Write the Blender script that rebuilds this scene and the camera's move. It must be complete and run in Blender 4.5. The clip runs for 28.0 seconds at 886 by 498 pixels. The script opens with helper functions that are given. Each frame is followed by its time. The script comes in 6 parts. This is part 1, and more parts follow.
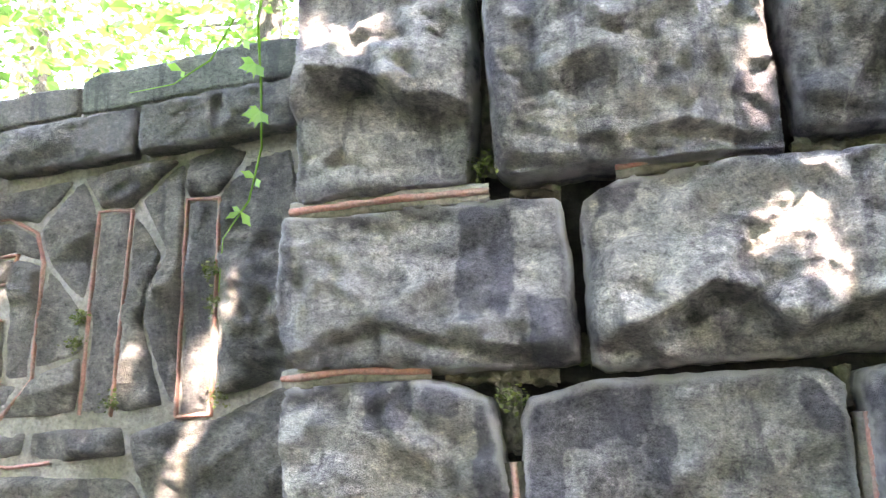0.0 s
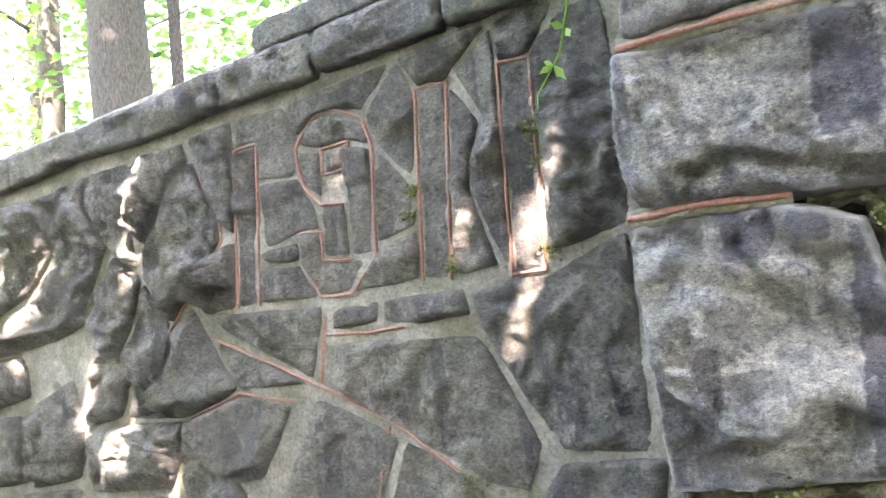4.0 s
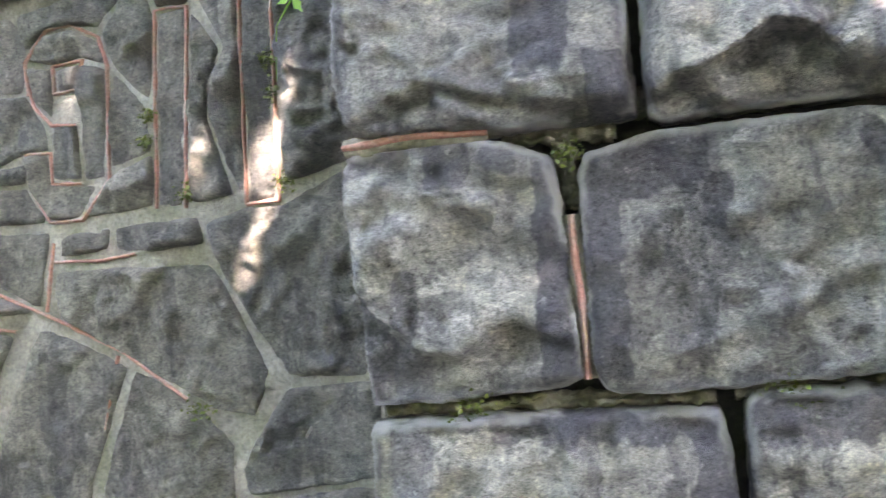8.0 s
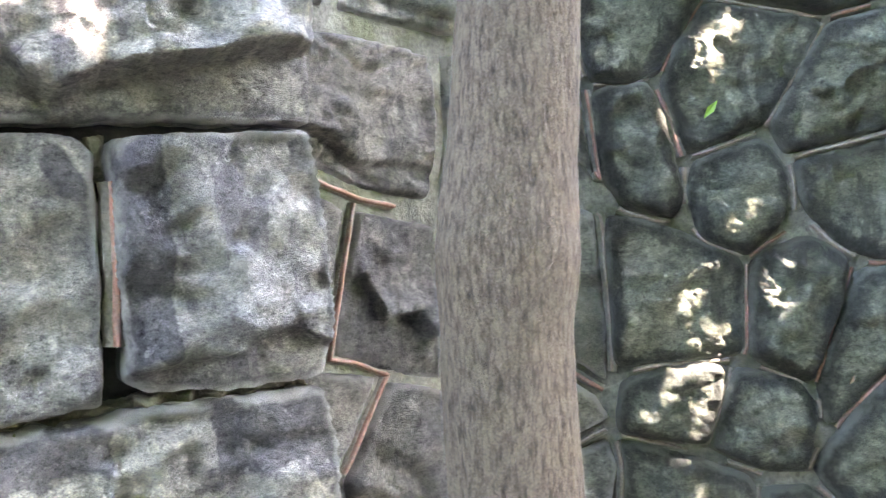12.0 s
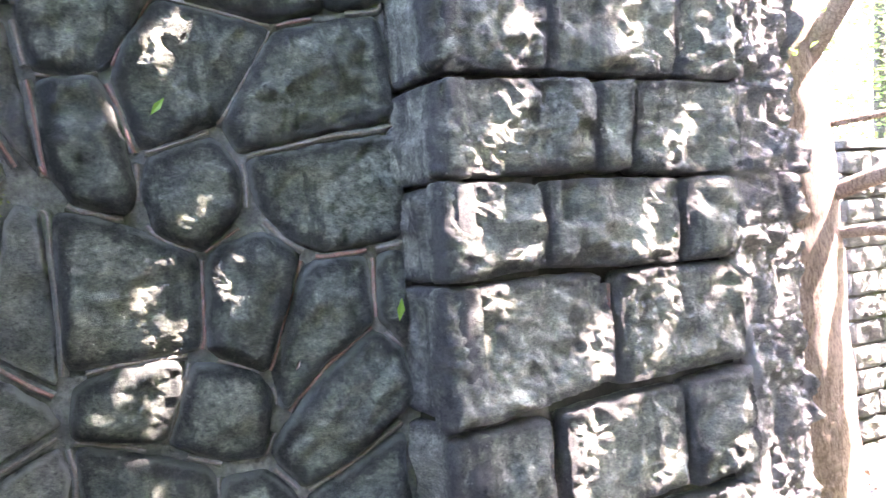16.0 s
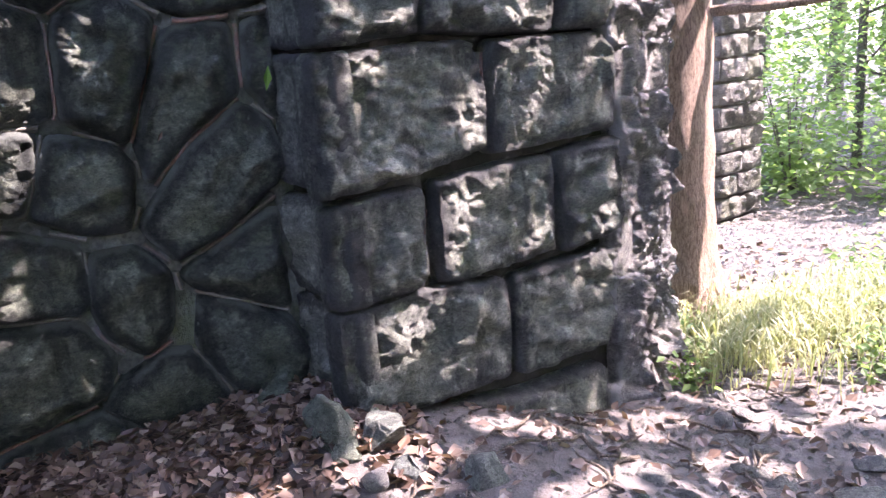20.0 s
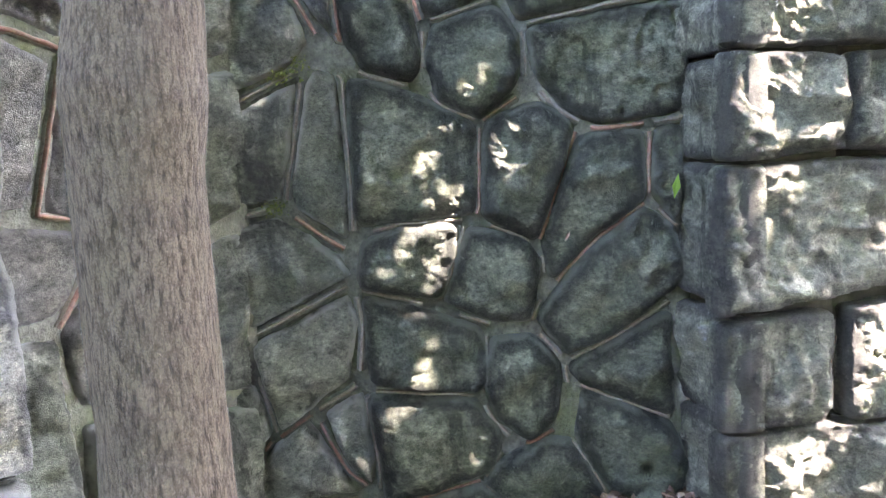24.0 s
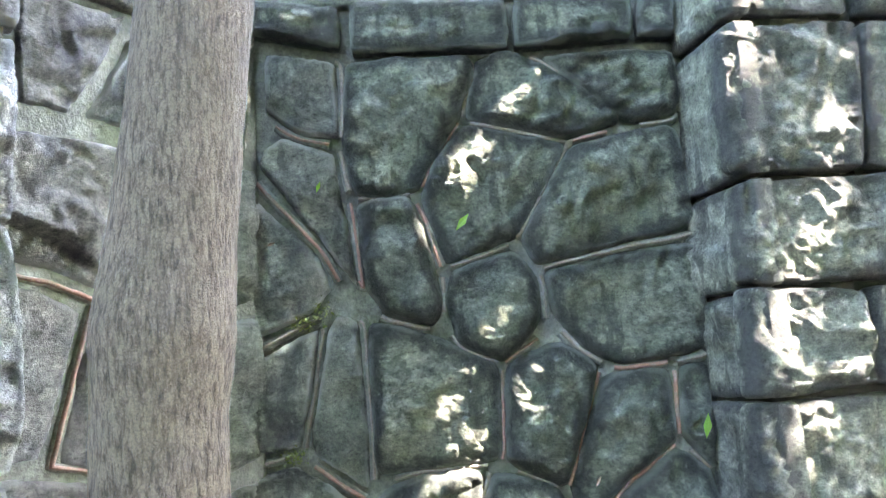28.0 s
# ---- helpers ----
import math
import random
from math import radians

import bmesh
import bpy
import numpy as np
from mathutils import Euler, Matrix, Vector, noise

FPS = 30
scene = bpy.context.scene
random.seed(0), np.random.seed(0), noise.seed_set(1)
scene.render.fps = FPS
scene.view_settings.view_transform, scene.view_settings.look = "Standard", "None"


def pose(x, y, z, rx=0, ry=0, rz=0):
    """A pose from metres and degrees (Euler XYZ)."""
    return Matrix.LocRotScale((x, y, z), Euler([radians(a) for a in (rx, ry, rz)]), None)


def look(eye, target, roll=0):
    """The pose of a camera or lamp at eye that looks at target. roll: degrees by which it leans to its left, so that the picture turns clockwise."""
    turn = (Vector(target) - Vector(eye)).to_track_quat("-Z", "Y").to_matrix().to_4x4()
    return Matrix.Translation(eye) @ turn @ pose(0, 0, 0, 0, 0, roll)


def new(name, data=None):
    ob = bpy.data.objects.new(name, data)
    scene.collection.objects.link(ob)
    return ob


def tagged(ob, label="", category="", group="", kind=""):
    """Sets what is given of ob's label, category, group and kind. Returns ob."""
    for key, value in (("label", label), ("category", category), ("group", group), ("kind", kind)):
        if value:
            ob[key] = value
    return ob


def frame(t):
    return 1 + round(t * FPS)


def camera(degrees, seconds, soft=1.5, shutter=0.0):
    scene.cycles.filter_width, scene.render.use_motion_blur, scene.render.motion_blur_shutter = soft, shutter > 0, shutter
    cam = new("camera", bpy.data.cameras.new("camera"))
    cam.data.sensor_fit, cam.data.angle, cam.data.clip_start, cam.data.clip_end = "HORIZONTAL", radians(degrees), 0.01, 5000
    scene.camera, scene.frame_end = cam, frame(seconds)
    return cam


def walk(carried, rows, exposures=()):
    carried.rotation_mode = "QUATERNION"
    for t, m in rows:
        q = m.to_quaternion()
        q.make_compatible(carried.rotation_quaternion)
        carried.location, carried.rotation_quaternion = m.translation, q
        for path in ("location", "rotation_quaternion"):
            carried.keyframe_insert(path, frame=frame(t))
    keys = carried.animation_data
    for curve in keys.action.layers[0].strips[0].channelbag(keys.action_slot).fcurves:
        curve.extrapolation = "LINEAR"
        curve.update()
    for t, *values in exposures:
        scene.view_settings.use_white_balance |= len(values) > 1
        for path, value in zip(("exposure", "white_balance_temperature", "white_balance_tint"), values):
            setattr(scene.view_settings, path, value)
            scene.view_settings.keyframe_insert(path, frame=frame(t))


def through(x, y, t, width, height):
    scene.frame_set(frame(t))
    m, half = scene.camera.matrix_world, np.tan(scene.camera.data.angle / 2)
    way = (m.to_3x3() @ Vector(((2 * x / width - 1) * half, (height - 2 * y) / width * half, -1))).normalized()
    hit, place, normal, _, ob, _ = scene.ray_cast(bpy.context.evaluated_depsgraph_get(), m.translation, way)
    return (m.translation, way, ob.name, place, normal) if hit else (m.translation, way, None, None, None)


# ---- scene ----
cam = camera(54.5, 28.0, 1.25, 0.33)
# seconds, eye, turn about x, y, z
ROWS = [
    (0.0, 0.047, -0.018, 1.582, 102.42, 2.32, -0.03),
    (0.5, 0.016, -0.022, 1.586, 102.30, 2.74, 2.47),
    (1.0, -0.014, -0.022, 1.573, 101.32, 3.25, 5.43),
    (1.5, -0.033, -0.016, 1.559, 100.63, 3.78, 7.79),
    (2.0, -0.047, -0.011, 1.550, 99.43, 4.24, 9.80),
    (2.5, -0.065, -0.005, 1.536, 98.41, 4.88, 12.19),
    (3.0, -0.085, -0.005, 1.526, 97.64, 5.17, 14.48),
    (3.5, -0.098, -0.000, 1.517, 96.47, 5.59, 16.25),
    (4.0, -0.116, -0.001, 1.512, 95.86, 5.68, 18.41),
    (4.5, -0.137, -0.008, 1.508, 94.72, 6.07, 20.72),
    (6.5, -0.192, -0.002, 1.456, 90.63, 4.73, 15.46),
    (7.0, -0.092, -0.008, 1.445, 91.30, 3.93, 11.86),
    (7.5, -0.021, -0.015, 1.423, 91.60, 4.05, 7.79),
    (8.0, 0.056, -0.026, 1.427, 91.67, 4.31, 4.51),
    (8.5, 0.181, -0.027, 1.417, 92.48, 4.35, 1.02),
    (9.0, 0.188, -0.041, 1.419, 92.23, 4.31, -4.57),
    (9.5, 0.193, -0.036, 1.421, 91.88, 4.07, -9.88),
    (10.0, 0.208, 0.006, 1.427, 91.29, 3.81, -15.52),
    (10.5, 0.223, 0.052, 1.435, 90.90, 3.52, -21.67),
    (11.0, 0.218, 0.084, 1.435, 90.66, 3.73, -29.10),
    (11.5, 0.233, 0.077, 1.436, 90.16, 3.77, -36.97),
    (12.0, 0.264, 0.030, 1.438, 89.99, 3.31, -40.91),
    (12.5, 0.319, -0.038, 1.446, 89.93, 3.12, -43.15),
    (13.0, 0.364, -0.085, 1.445, 89.82, 3.37, -46.98),
    (13.5, 0.396, -0.111, 1.437, 89.41, 3.75, -51.01),
    (15.5, 0.508, -0.319, 1.379, 89.65, 3.56, -63.68),
    (16.0, 0.523, -0.344, 1.369, 88.87, 4.26, -66.83),
    (16.5, 0.536, -0.365, 1.362, 88.07, 4.04, -70.36),
    (17.0, 0.537, -0.377, 1.350, 87.09, 3.63, -72.70),
    (17.5, 0.540, -0.385, 1.330, 85.07, 3.19, -75.21),
    (18.0, 0.544, -0.390, 1.304, 81.98, 3.37, -76.57),
    (18.5, 0.546, -0.391, 1.285, 79.70, 4.17, -76.88),
    (19.0, 0.543, -0.387, 1.263, 77.22, 4.27, -76.39),
    (19.5, 0.545, -0.383, 1.249, 75.94, 4.29, -75.89),
    (20.0, 0.544, -0.375, 1.243, 75.49, 4.09, -74.45),
    (20.5, 0.540, -0.362, 1.240, 76.45, 3.94, -70.28),
    (21.0, 0.543, -0.347, 1.244, 77.18, 3.50, -64.70),
    (21.5, 0.537, -0.339, 1.240, 77.95, 3.21, -60.05),
    (22.0, 0.534, -0.324, 1.274, 77.99, 2.61, -55.77),
    (22.5, 0.533, -0.334, 1.273, 78.82, 2.49, -52.11),
    (24.5, 0.514, -0.317, 1.364, 83.19, 3.08, -48.96),
    (25.0, 0.515, -0.316, 1.364, 85.45, 3.19, -49.09),
    (25.5, 0.521, -0.312, 1.362, 88.08, 3.20, -49.11),
    (26.0, 0.522, -0.311, 1.362, 90.68, 3.19, -48.77),
    (26.5, 0.519, -0.313, 1.362, 91.97, 3.29, -48.50),
    (27.0, 0.518, -0.315, 1.363, 93.44, 3.23, -47.25),
    (27.5, 0.506, -0.304, 1.363, 95.29, 3.50, -47.94),
    (28.0, 0.515, -0.296, 1.328, 98.42, 3.67, -48.02),
]
EXPOSURES = [(0.0, 5.88, 7850, 28), (2.0, 5.96, 7950, 29), (4.5, 5.71, 7850, 29), (7.0, 5.51, 7900, 29), (9.0, 5.83, 7650, 25), (10.0, 5.71, 7600, 25), (11.0, 5.96, 7700, 24), (12.0, 6.16, 7800, 26), (13.5, 6.06, 8000, 29), (16.0, 5.96, 7050, 37), (17.0, 5.56, 6700, 38), (18.5, 4.81, 6600, 40), (20.0, 4.36, 6700, 40), (21.0, 4.46, 7000, 37), (22.5, 5.01, 7500, 35), (24.5, 6.06, 7450, 25), (26.0, 6.16, 7350, 21), (28.0, 6.21, 7250, 18)]
walk(cam, [(t, pose(x, y, z, rx, ry, rz)) for t, x, y, z, rx, ry, rz in ROWS], exposures=EXPOSURES)

from mathutils.geometry import delaunay_2d_cdt

# ---- world and sun ----
TO_SUN = Vector((0.22, -0.74, 1.05)).normalized()
world = bpy.data.worlds.new("sky")
scene.world = world
world.use_nodes = True
wn = world.node_tree.nodes
sky = wn.new("ShaderNodeTexSky")
sky.sky_type = "NISHITA"
sky.sun_disc = False
sky.sun_elevation = math.asin(TO_SUN.z)
sky.sun_rotation = math.atan2(TO_SUN.x, TO_SUN.y)
wn["Background"].inputs["Strength"].default_value = 0.15
world.node_tree.links.new(sky.outputs[0], wn["Background"].inputs["Color"])
sun = new("sun", bpy.data.lights.new("sun", "SUN"))
sun.data.energy = 2.1
sun.data.angle = radians(0.35)
sun.data.color = (1.0, 0.965, 0.94)
sun.matrix_world = look(TO_SUN * 20, (0, 0, 0))


# ---- materials ----
def material(name):
    m = bpy.data.materials.new(name)
    m.use_nodes = True
    return m, m.node_tree.nodes, m.node_tree.links, m.node_tree.nodes["Principled BSDF"]


def noise_node(m, scale, detail=4.0, rough=0.6, stretch=None, which="Position"):
    n, l = m.node_tree.nodes, m.node_tree.links
    co = n.new("ShaderNodeNewGeometry").outputs["Position"] if which == "Position" else n.new("ShaderNodeTexCoord").outputs["Object"]
    if stretch:
        mp = n.new("ShaderNodeMapping")
        mp.inputs["Scale"].default_value = stretch
        l.new(co, mp.inputs["Vector"])
        co = mp.outputs[0]
    t = n.new("ShaderNodeTexNoise")
    t.inputs["Scale"].default_value = scale
    t.inputs["Detail"].default_value = detail
    t.inputs["Roughness"].default_value = rough
    l.new(co, t.inputs["Vector"])
    return t.outputs["Fac"]


def ramp(m, src, stops):
    n, l = m.node_tree.nodes, m.node_tree.links
    r = n.new("ShaderNodeValToRGB")
    e = r.color_ramp.elements
    while len(e) < len(stops):
        e.new(0.5)
    for k, (p, c) in zip(e, stops):
        k.position = p
        k.color = (*c, 1) if len(c) == 3 else c
    l.new(src, r.inputs["Fac"])
    return r.outputs["Color"]


def mixed(m, a, b, fac, mode="MIX"):
    n, l = m.node_tree.nodes, m.node_tree.links
    x = n.new("ShaderNodeMix")
    x.data_type, x.blend_type = "RGBA", mode
    for sock, v in ((x.inputs[0], fac), (x.inputs[6], a), (x.inputs[7], b)):
        if isinstance(v, (int, float)):
            sock.default_value = v
        elif isinstance(v, tuple):
            sock.default_value = (*v, 1)
        else:
            l.new(v, sock)
    return x.outputs[2]


def bumped(m, heights, distance=0.004):
    """Relief from several heights: (socket, weight)."""
    n, l = m.node_tree.nodes, m.node_tree.links
    last = None
    for src, weight in heights:
        b = n.new("ShaderNodeBump")
        b.inputs["Strength"].default_value = weight
        b.inputs["Distance"].default_value = distance
        l.new(src, b.inputs["Height"])
        if last:
            l.new(last, b.inputs["Normal"])
        last = b.outputs[0]
    l.new(last, n["Principled BSDF"].inputs["Normal"])


def stone_material(name, dark, mid, light, moss, stain_shade, smear, reach=0.05, patina_shade=0.75, lime=0.6):
    """Sandy rock: paler broken faces, weathering and edge shade painted dark on the pitched margins, pale lime left
    along the arrises.
    """
    m, n, l, p = material(name)

    def attribute(key):
        at = n.new("ShaderNodeAttribute")
        at.attribute_name = key
        return at.outputs["Fac"]

    def madd(a, factor, b):
        k = n.new("ShaderNodeMath")
        k.operation = "MULTIPLY_ADD"
        l.new(a, k.inputs[0])
        k.inputs[1].default_value = factor
        l.new(b, k.inputs[2])
        return k.outputs[0]

    big = noise_node(m, 3.0, 4, 0.6)
    blot = noise_node(m, 12.0, 6, 0.62)
    tear = noise_node(m, 34.0, 6, 0.7)
    layers = noise_node(m, 26.0, 6, 0.68, (0.7, 0.7, 1.2))
    pit = noise_node(m, 95.0, 4, 0.7, (0.75, 0.75, 1.2))
    grain = noise_node(m, 260.0, 3, 0.7)
    streak = noise_node(m, 9.0, 5, 0.62, (1.0, 1.0, 0.16))
    base = ramp(m, layers, [(0.34, dark), (0.5, mid), (0.66, light)])
    rnd = n.new("ShaderNodeObjectInfo").outputs["Random"]
    base = mixed(m, base, ramp(m, rnd, [(0.0, (0.84, 0.86, 0.88)), (0.5, (0.98, 0.98, 0.97)), (1.0, (1.14, 1.13, 1.10))]), 1.0, "MULTIPLY")
    # tones of the broken faces, with the shade under lips painted in
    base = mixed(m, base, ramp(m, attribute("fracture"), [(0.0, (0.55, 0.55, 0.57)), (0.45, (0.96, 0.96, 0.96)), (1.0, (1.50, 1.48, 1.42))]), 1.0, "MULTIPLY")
    base = mixed(m, base, moss, ramp(m, big, [(0.50, (0, 0, 0)), (0.70, (0.55, 0.55, 0.55))]))
    # runs of dark water stain
    base = mixed(m, base, stain_shade, ramp(m, streak, [(0.55, (0, 0, 0)), (0.60, (0.55, 0.55, 0.55))]))
    base = mixed(m, base, stain_shade, ramp(m, attribute("stained"), [(0.3, (0, 0, 0)), (0.7, (0.78, 0.78, 0.78))]))
    # weathering and edge shade painted on the margins, torn along the inner border
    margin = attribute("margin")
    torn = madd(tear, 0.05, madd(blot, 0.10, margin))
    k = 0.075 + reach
    base = mixed(m, base, stain_shade, ramp(m, torn, [(k - 0.035, (patina_shade,) * 3), (k - 0.010, (patina_shade * 0.75,) * 3), (k + 0.010, (0, 0, 0))]))
    base = mixed(m, base, ramp(m, tear, [(0.34, (0.84, 0.84, 0.85)), (0.5, (1.0, 1.0, 1.0)), (0.66, (1.15, 1.14, 1.12))]), 1.0, "MULTIPLY")
    # pits darkened, grit paled: relief shading put into the colour with the grain
    base = mixed(m, base, ramp(m, pit, [(0.35, (0.52, 0.52, 0.53)), (0.44, (0.92, 0.92, 0.92)), (0.55, (1.05, 1.05, 1.04)), (0.66, (1.42, 1.41, 1.36))]), 1.0, "MULTIPLY")
    base = mixed(m, base, ramp(m, grain, [(0.34, (0.70, 0.70, 0.70)), (0.66, (1.32, 1.30, 1.27))]), 1.0, "MULTIPLY")
    # lime left along the arrises, most of it at the head of the stone
    rim = madd(tear, 0.030, madd(attribute("upward"), 0.010, margin))
    where = ramp(m, noise_node(m, 7.0, 3, 0.6), [(0.40, (0, 0, 0)), (0.52, (1, 1, 1))])
    coat = mixed(m, ramp(m, rim, [(0.028, (lime,) * 3), (0.040, (0, 0, 0))]), where, 1.0, "MULTIPLY")
    base = mixed(m, base, smear, coat)
    lichen = noise_node(m, 30.0, 4, 0.7)
    base = mixed(m, base, tuple(min(1, c * 1.35) for c in light), ramp(m, lichen, [(0.64, (0, 0, 0)), (0.70, (0.45, 0.45, 0.45))]))
    l.new(base, p.inputs["Base Color"])
    p.inputs["Roughness"].default_value = 0.84
    p.inputs["Specular IOR Level"].default_value = 0.35
    ridge = n.new("ShaderNodeTexNoise")
    ridge.noise_type = "RIDGED_MULTIFRACTAL"
    ridge.inputs["Scale"].default_value = 15.0
    ridge.inputs["Detail"].default_value = 6.0
    l.new(n.new("ShaderNodeNewGeometry").outputs["Position"], ridge.inputs["Vector"])
    bumped(m, [(ridge.outputs["Fac"], 0.35), (layers, 1.0), (tear, 0.9), (pit, 1.0), (grain, 1.0)], 0.026)
    return m


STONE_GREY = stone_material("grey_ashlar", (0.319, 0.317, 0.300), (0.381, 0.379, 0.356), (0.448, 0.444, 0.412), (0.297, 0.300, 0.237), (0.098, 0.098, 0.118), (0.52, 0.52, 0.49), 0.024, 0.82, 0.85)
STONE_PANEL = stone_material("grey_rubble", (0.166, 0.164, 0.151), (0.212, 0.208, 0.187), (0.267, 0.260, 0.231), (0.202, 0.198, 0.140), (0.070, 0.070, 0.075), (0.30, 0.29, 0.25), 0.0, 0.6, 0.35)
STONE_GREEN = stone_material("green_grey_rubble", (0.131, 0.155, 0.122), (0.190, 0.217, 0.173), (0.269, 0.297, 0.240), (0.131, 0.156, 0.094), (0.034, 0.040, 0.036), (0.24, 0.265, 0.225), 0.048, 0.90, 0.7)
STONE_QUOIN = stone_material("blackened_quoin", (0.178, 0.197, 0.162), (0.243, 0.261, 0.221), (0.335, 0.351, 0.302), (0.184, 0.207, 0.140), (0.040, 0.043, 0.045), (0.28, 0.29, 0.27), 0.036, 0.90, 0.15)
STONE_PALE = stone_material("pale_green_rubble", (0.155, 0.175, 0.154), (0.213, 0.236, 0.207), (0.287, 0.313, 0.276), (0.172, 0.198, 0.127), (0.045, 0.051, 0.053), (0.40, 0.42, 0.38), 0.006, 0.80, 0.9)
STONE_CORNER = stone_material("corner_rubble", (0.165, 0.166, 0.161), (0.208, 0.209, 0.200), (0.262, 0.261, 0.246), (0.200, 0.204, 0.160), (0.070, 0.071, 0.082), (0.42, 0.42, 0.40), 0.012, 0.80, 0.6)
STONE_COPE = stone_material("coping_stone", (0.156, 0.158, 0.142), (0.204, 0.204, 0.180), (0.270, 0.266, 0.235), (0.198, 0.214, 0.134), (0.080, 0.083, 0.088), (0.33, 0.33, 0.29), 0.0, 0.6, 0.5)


def mortar_material(name, dark, mid, light, green):
    m, n, l, p = material(name)
    a, b, c = noise_node(m, 9, 6, 0.65), noise_node(m, 70, 4, 0.7), noise_node(m, 5.0, 4, 0.6)
    col = ramp(m, a, [(0.3, dark), (0.52, mid), (0.72, light)])
    col = mixed(m, col, green, ramp(m, c, [(0.52, (0, 0, 0)), (0.66, (0.8, 0.8, 0.8))]))
    col = mixed(m, col, ramp(m, b, [(0.3, (0.6, 0.6, 0.6)), (0.6, (1.15, 1.15, 1.1))]), 1.0, "MULTIPLY")
    l.new(col, p.inputs["Base Color"])
    p.inputs["Roughness"].default_value = 0.95
    bumped(m, [(a, 0.7), (b, 0.8)], 0.01)
    return m


MORTAR = mortar_material("old_mortar", (0.130, 0.123, 0.104), (0.205, 0.195, 0.166), (0.30, 0.288, 0.25), (0.13, 0.134, 0.085))
MORTAR_GREEN = mortar_material("damp_mortar", (0.060, 0.066, 0.058), (0.118, 0.124, 0.108), (0.225, 0.235, 0.205), (0.080, 0.096, 0.052))
MORTAR_MOSSY = mortar_material("mossy_mortar", (0.050, 0.046, 0.034), (0.135, 0.126, 0.095), (0.34, 0.33, 0.28), (0.105, 0.125, 0.035))
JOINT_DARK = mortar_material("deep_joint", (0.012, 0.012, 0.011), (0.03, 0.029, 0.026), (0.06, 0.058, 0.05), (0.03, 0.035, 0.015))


def bead_material(name, red, worn):
    m, n, l, p = material(name)
    a, b = noise_node(m, 14, 5, 0.7), noise_node(m, 120, 3, 0.7)
    col = mixed(m, red, worn, ramp(m, a, [(0.46, (0, 0, 0)), (0.60, (0.85, 0.85, 0.85))]))
    col = mixed(m, col, ramp(m, b, [(0.3, (0.65, 0.65, 0.65)), (0.65, (1.2, 1.2, 1.2))]), 1.0, "MULTIPLY")
    l.new(col, p.inputs["Base Color"])
    p.inputs["Roughness"].default_value = 0.9
    bumped(m, [(a, 0.5), (b, 0.6)], 0.004)
    return m


BEAD_RED = bead_material("red_pointing", (0.29, 0.142, 0.108), (0.24, 0.175, 0.140))
BEAD_DULL = bead_material("faded_red_pointing", (0.215, 0.118, 0.090), (0.165, 0.145, 0.115))
BEAD_WORN = bead_material("worn_red_pointing", (0.215, 0.120, 0.092), (0.20, 0.165, 0.135))
BEAD_GREY = bead_material("grey_brown_pointing", (0.165, 0.140, 0.112), (0.175, 0.172, 0.145))


def bark_material(name, dark, light, tint, run=0.16, plates=72.0):
    """Flaking plates parted by thin upright fissures, over broad weathered patches."""
    m, n, l, p = material(name)
    at = n.new("ShaderNodeNewGeometry").outputs["Position"]
    shift = n.new("ShaderNodeTexNoise")
    shift.inputs["Scale"].default_value = 45.0
    shift.inputs["Detail"].default_value = 4.0
    l.new(at, shift.inputs["Vector"])
    warp = mixed(m, at, shift.outputs["Color"], 0.030)
    mp = n.new("ShaderNodeMapping")
    mp.inputs["Scale"].default_value = (1, 1, run)
    l.new(warp, mp.inputs["Vector"])
    vor = n.new("ShaderNodeTexVoronoi")
    vor.feature = "DISTANCE_TO_EDGE"
    vor.inputs["Scale"].default_value = plates
    l.new(mp.outputs[0], vor.inputs["Vector"])
    crack = ramp(m, vor.outputs["Distance"], [(0.0, (0.62, 0.60, 0.57)), (0.10, (0.94, 0.93, 0.93)), (0.35, (1.04, 1.04, 1.03))])
    ridges = noise_node(m, 125, 4, 0.6, (1, 1, 0.22))
    broad = noise_node(m, 9, 4, 0.6, (1, 1, 0.4))
    fine = noise_node(m, 240, 3, 0.75)
    col = ramp(m, ridges, [(0.38, tuple(c * 0.72 for c in dark)), (0.46, tuple((a + b) / 2 for a, b in zip(dark, light))), (0.62, light)])
    col = mixed(m, col, tint, ramp(m, broad, [(0.45, (0, 0, 0)), (0.7, (0.6, 0.6, 0.6))]))
    col = mixed(m, col, crack, 1.0, "MULTIPLY")
    col = mixed(m, col, ramp(m, fine, [(0.3, (0.62, 0.62, 0.62)), (0.65, (1.25, 1.25, 1.25))]), 1.0, "MULTIPLY")
    l.new(col, p.inputs["Base Color"])
    p.inputs["Roughness"].default_value = 0.9
    bumped(m, [(broad, 0.3), (vor.outputs["Distance"], 0.25), (ridges, 1.0), (fine, 0.8)], 0.025)
    return m


BARK = bark_material("grey_brown_bark", (0.094, 0.071, 0.050), (0.212, 0.168, 0.122), (0.158, 0.130, 0.086), 0.11, 62.0)
BARK_RED = bark_material("reddish_bark", (0.27, 0.185, 0.13), (0.42, 0.31, 0.225), (0.37, 0.26, 0.18), 0.10, 40.0)
BARK_LIMB = bark_material("reddish_limb_bark", (0.25, 0.18, 0.13), (0.40, 0.30, 0.23), (0.35, 0.26, 0.19), 0.8, 38.0)
BARK_DARK = bark_material("woodland_bark", (0.05, 0.045, 0.035), (0.14, 0.125, 0.10), (0.10, 0.11, 0.06))


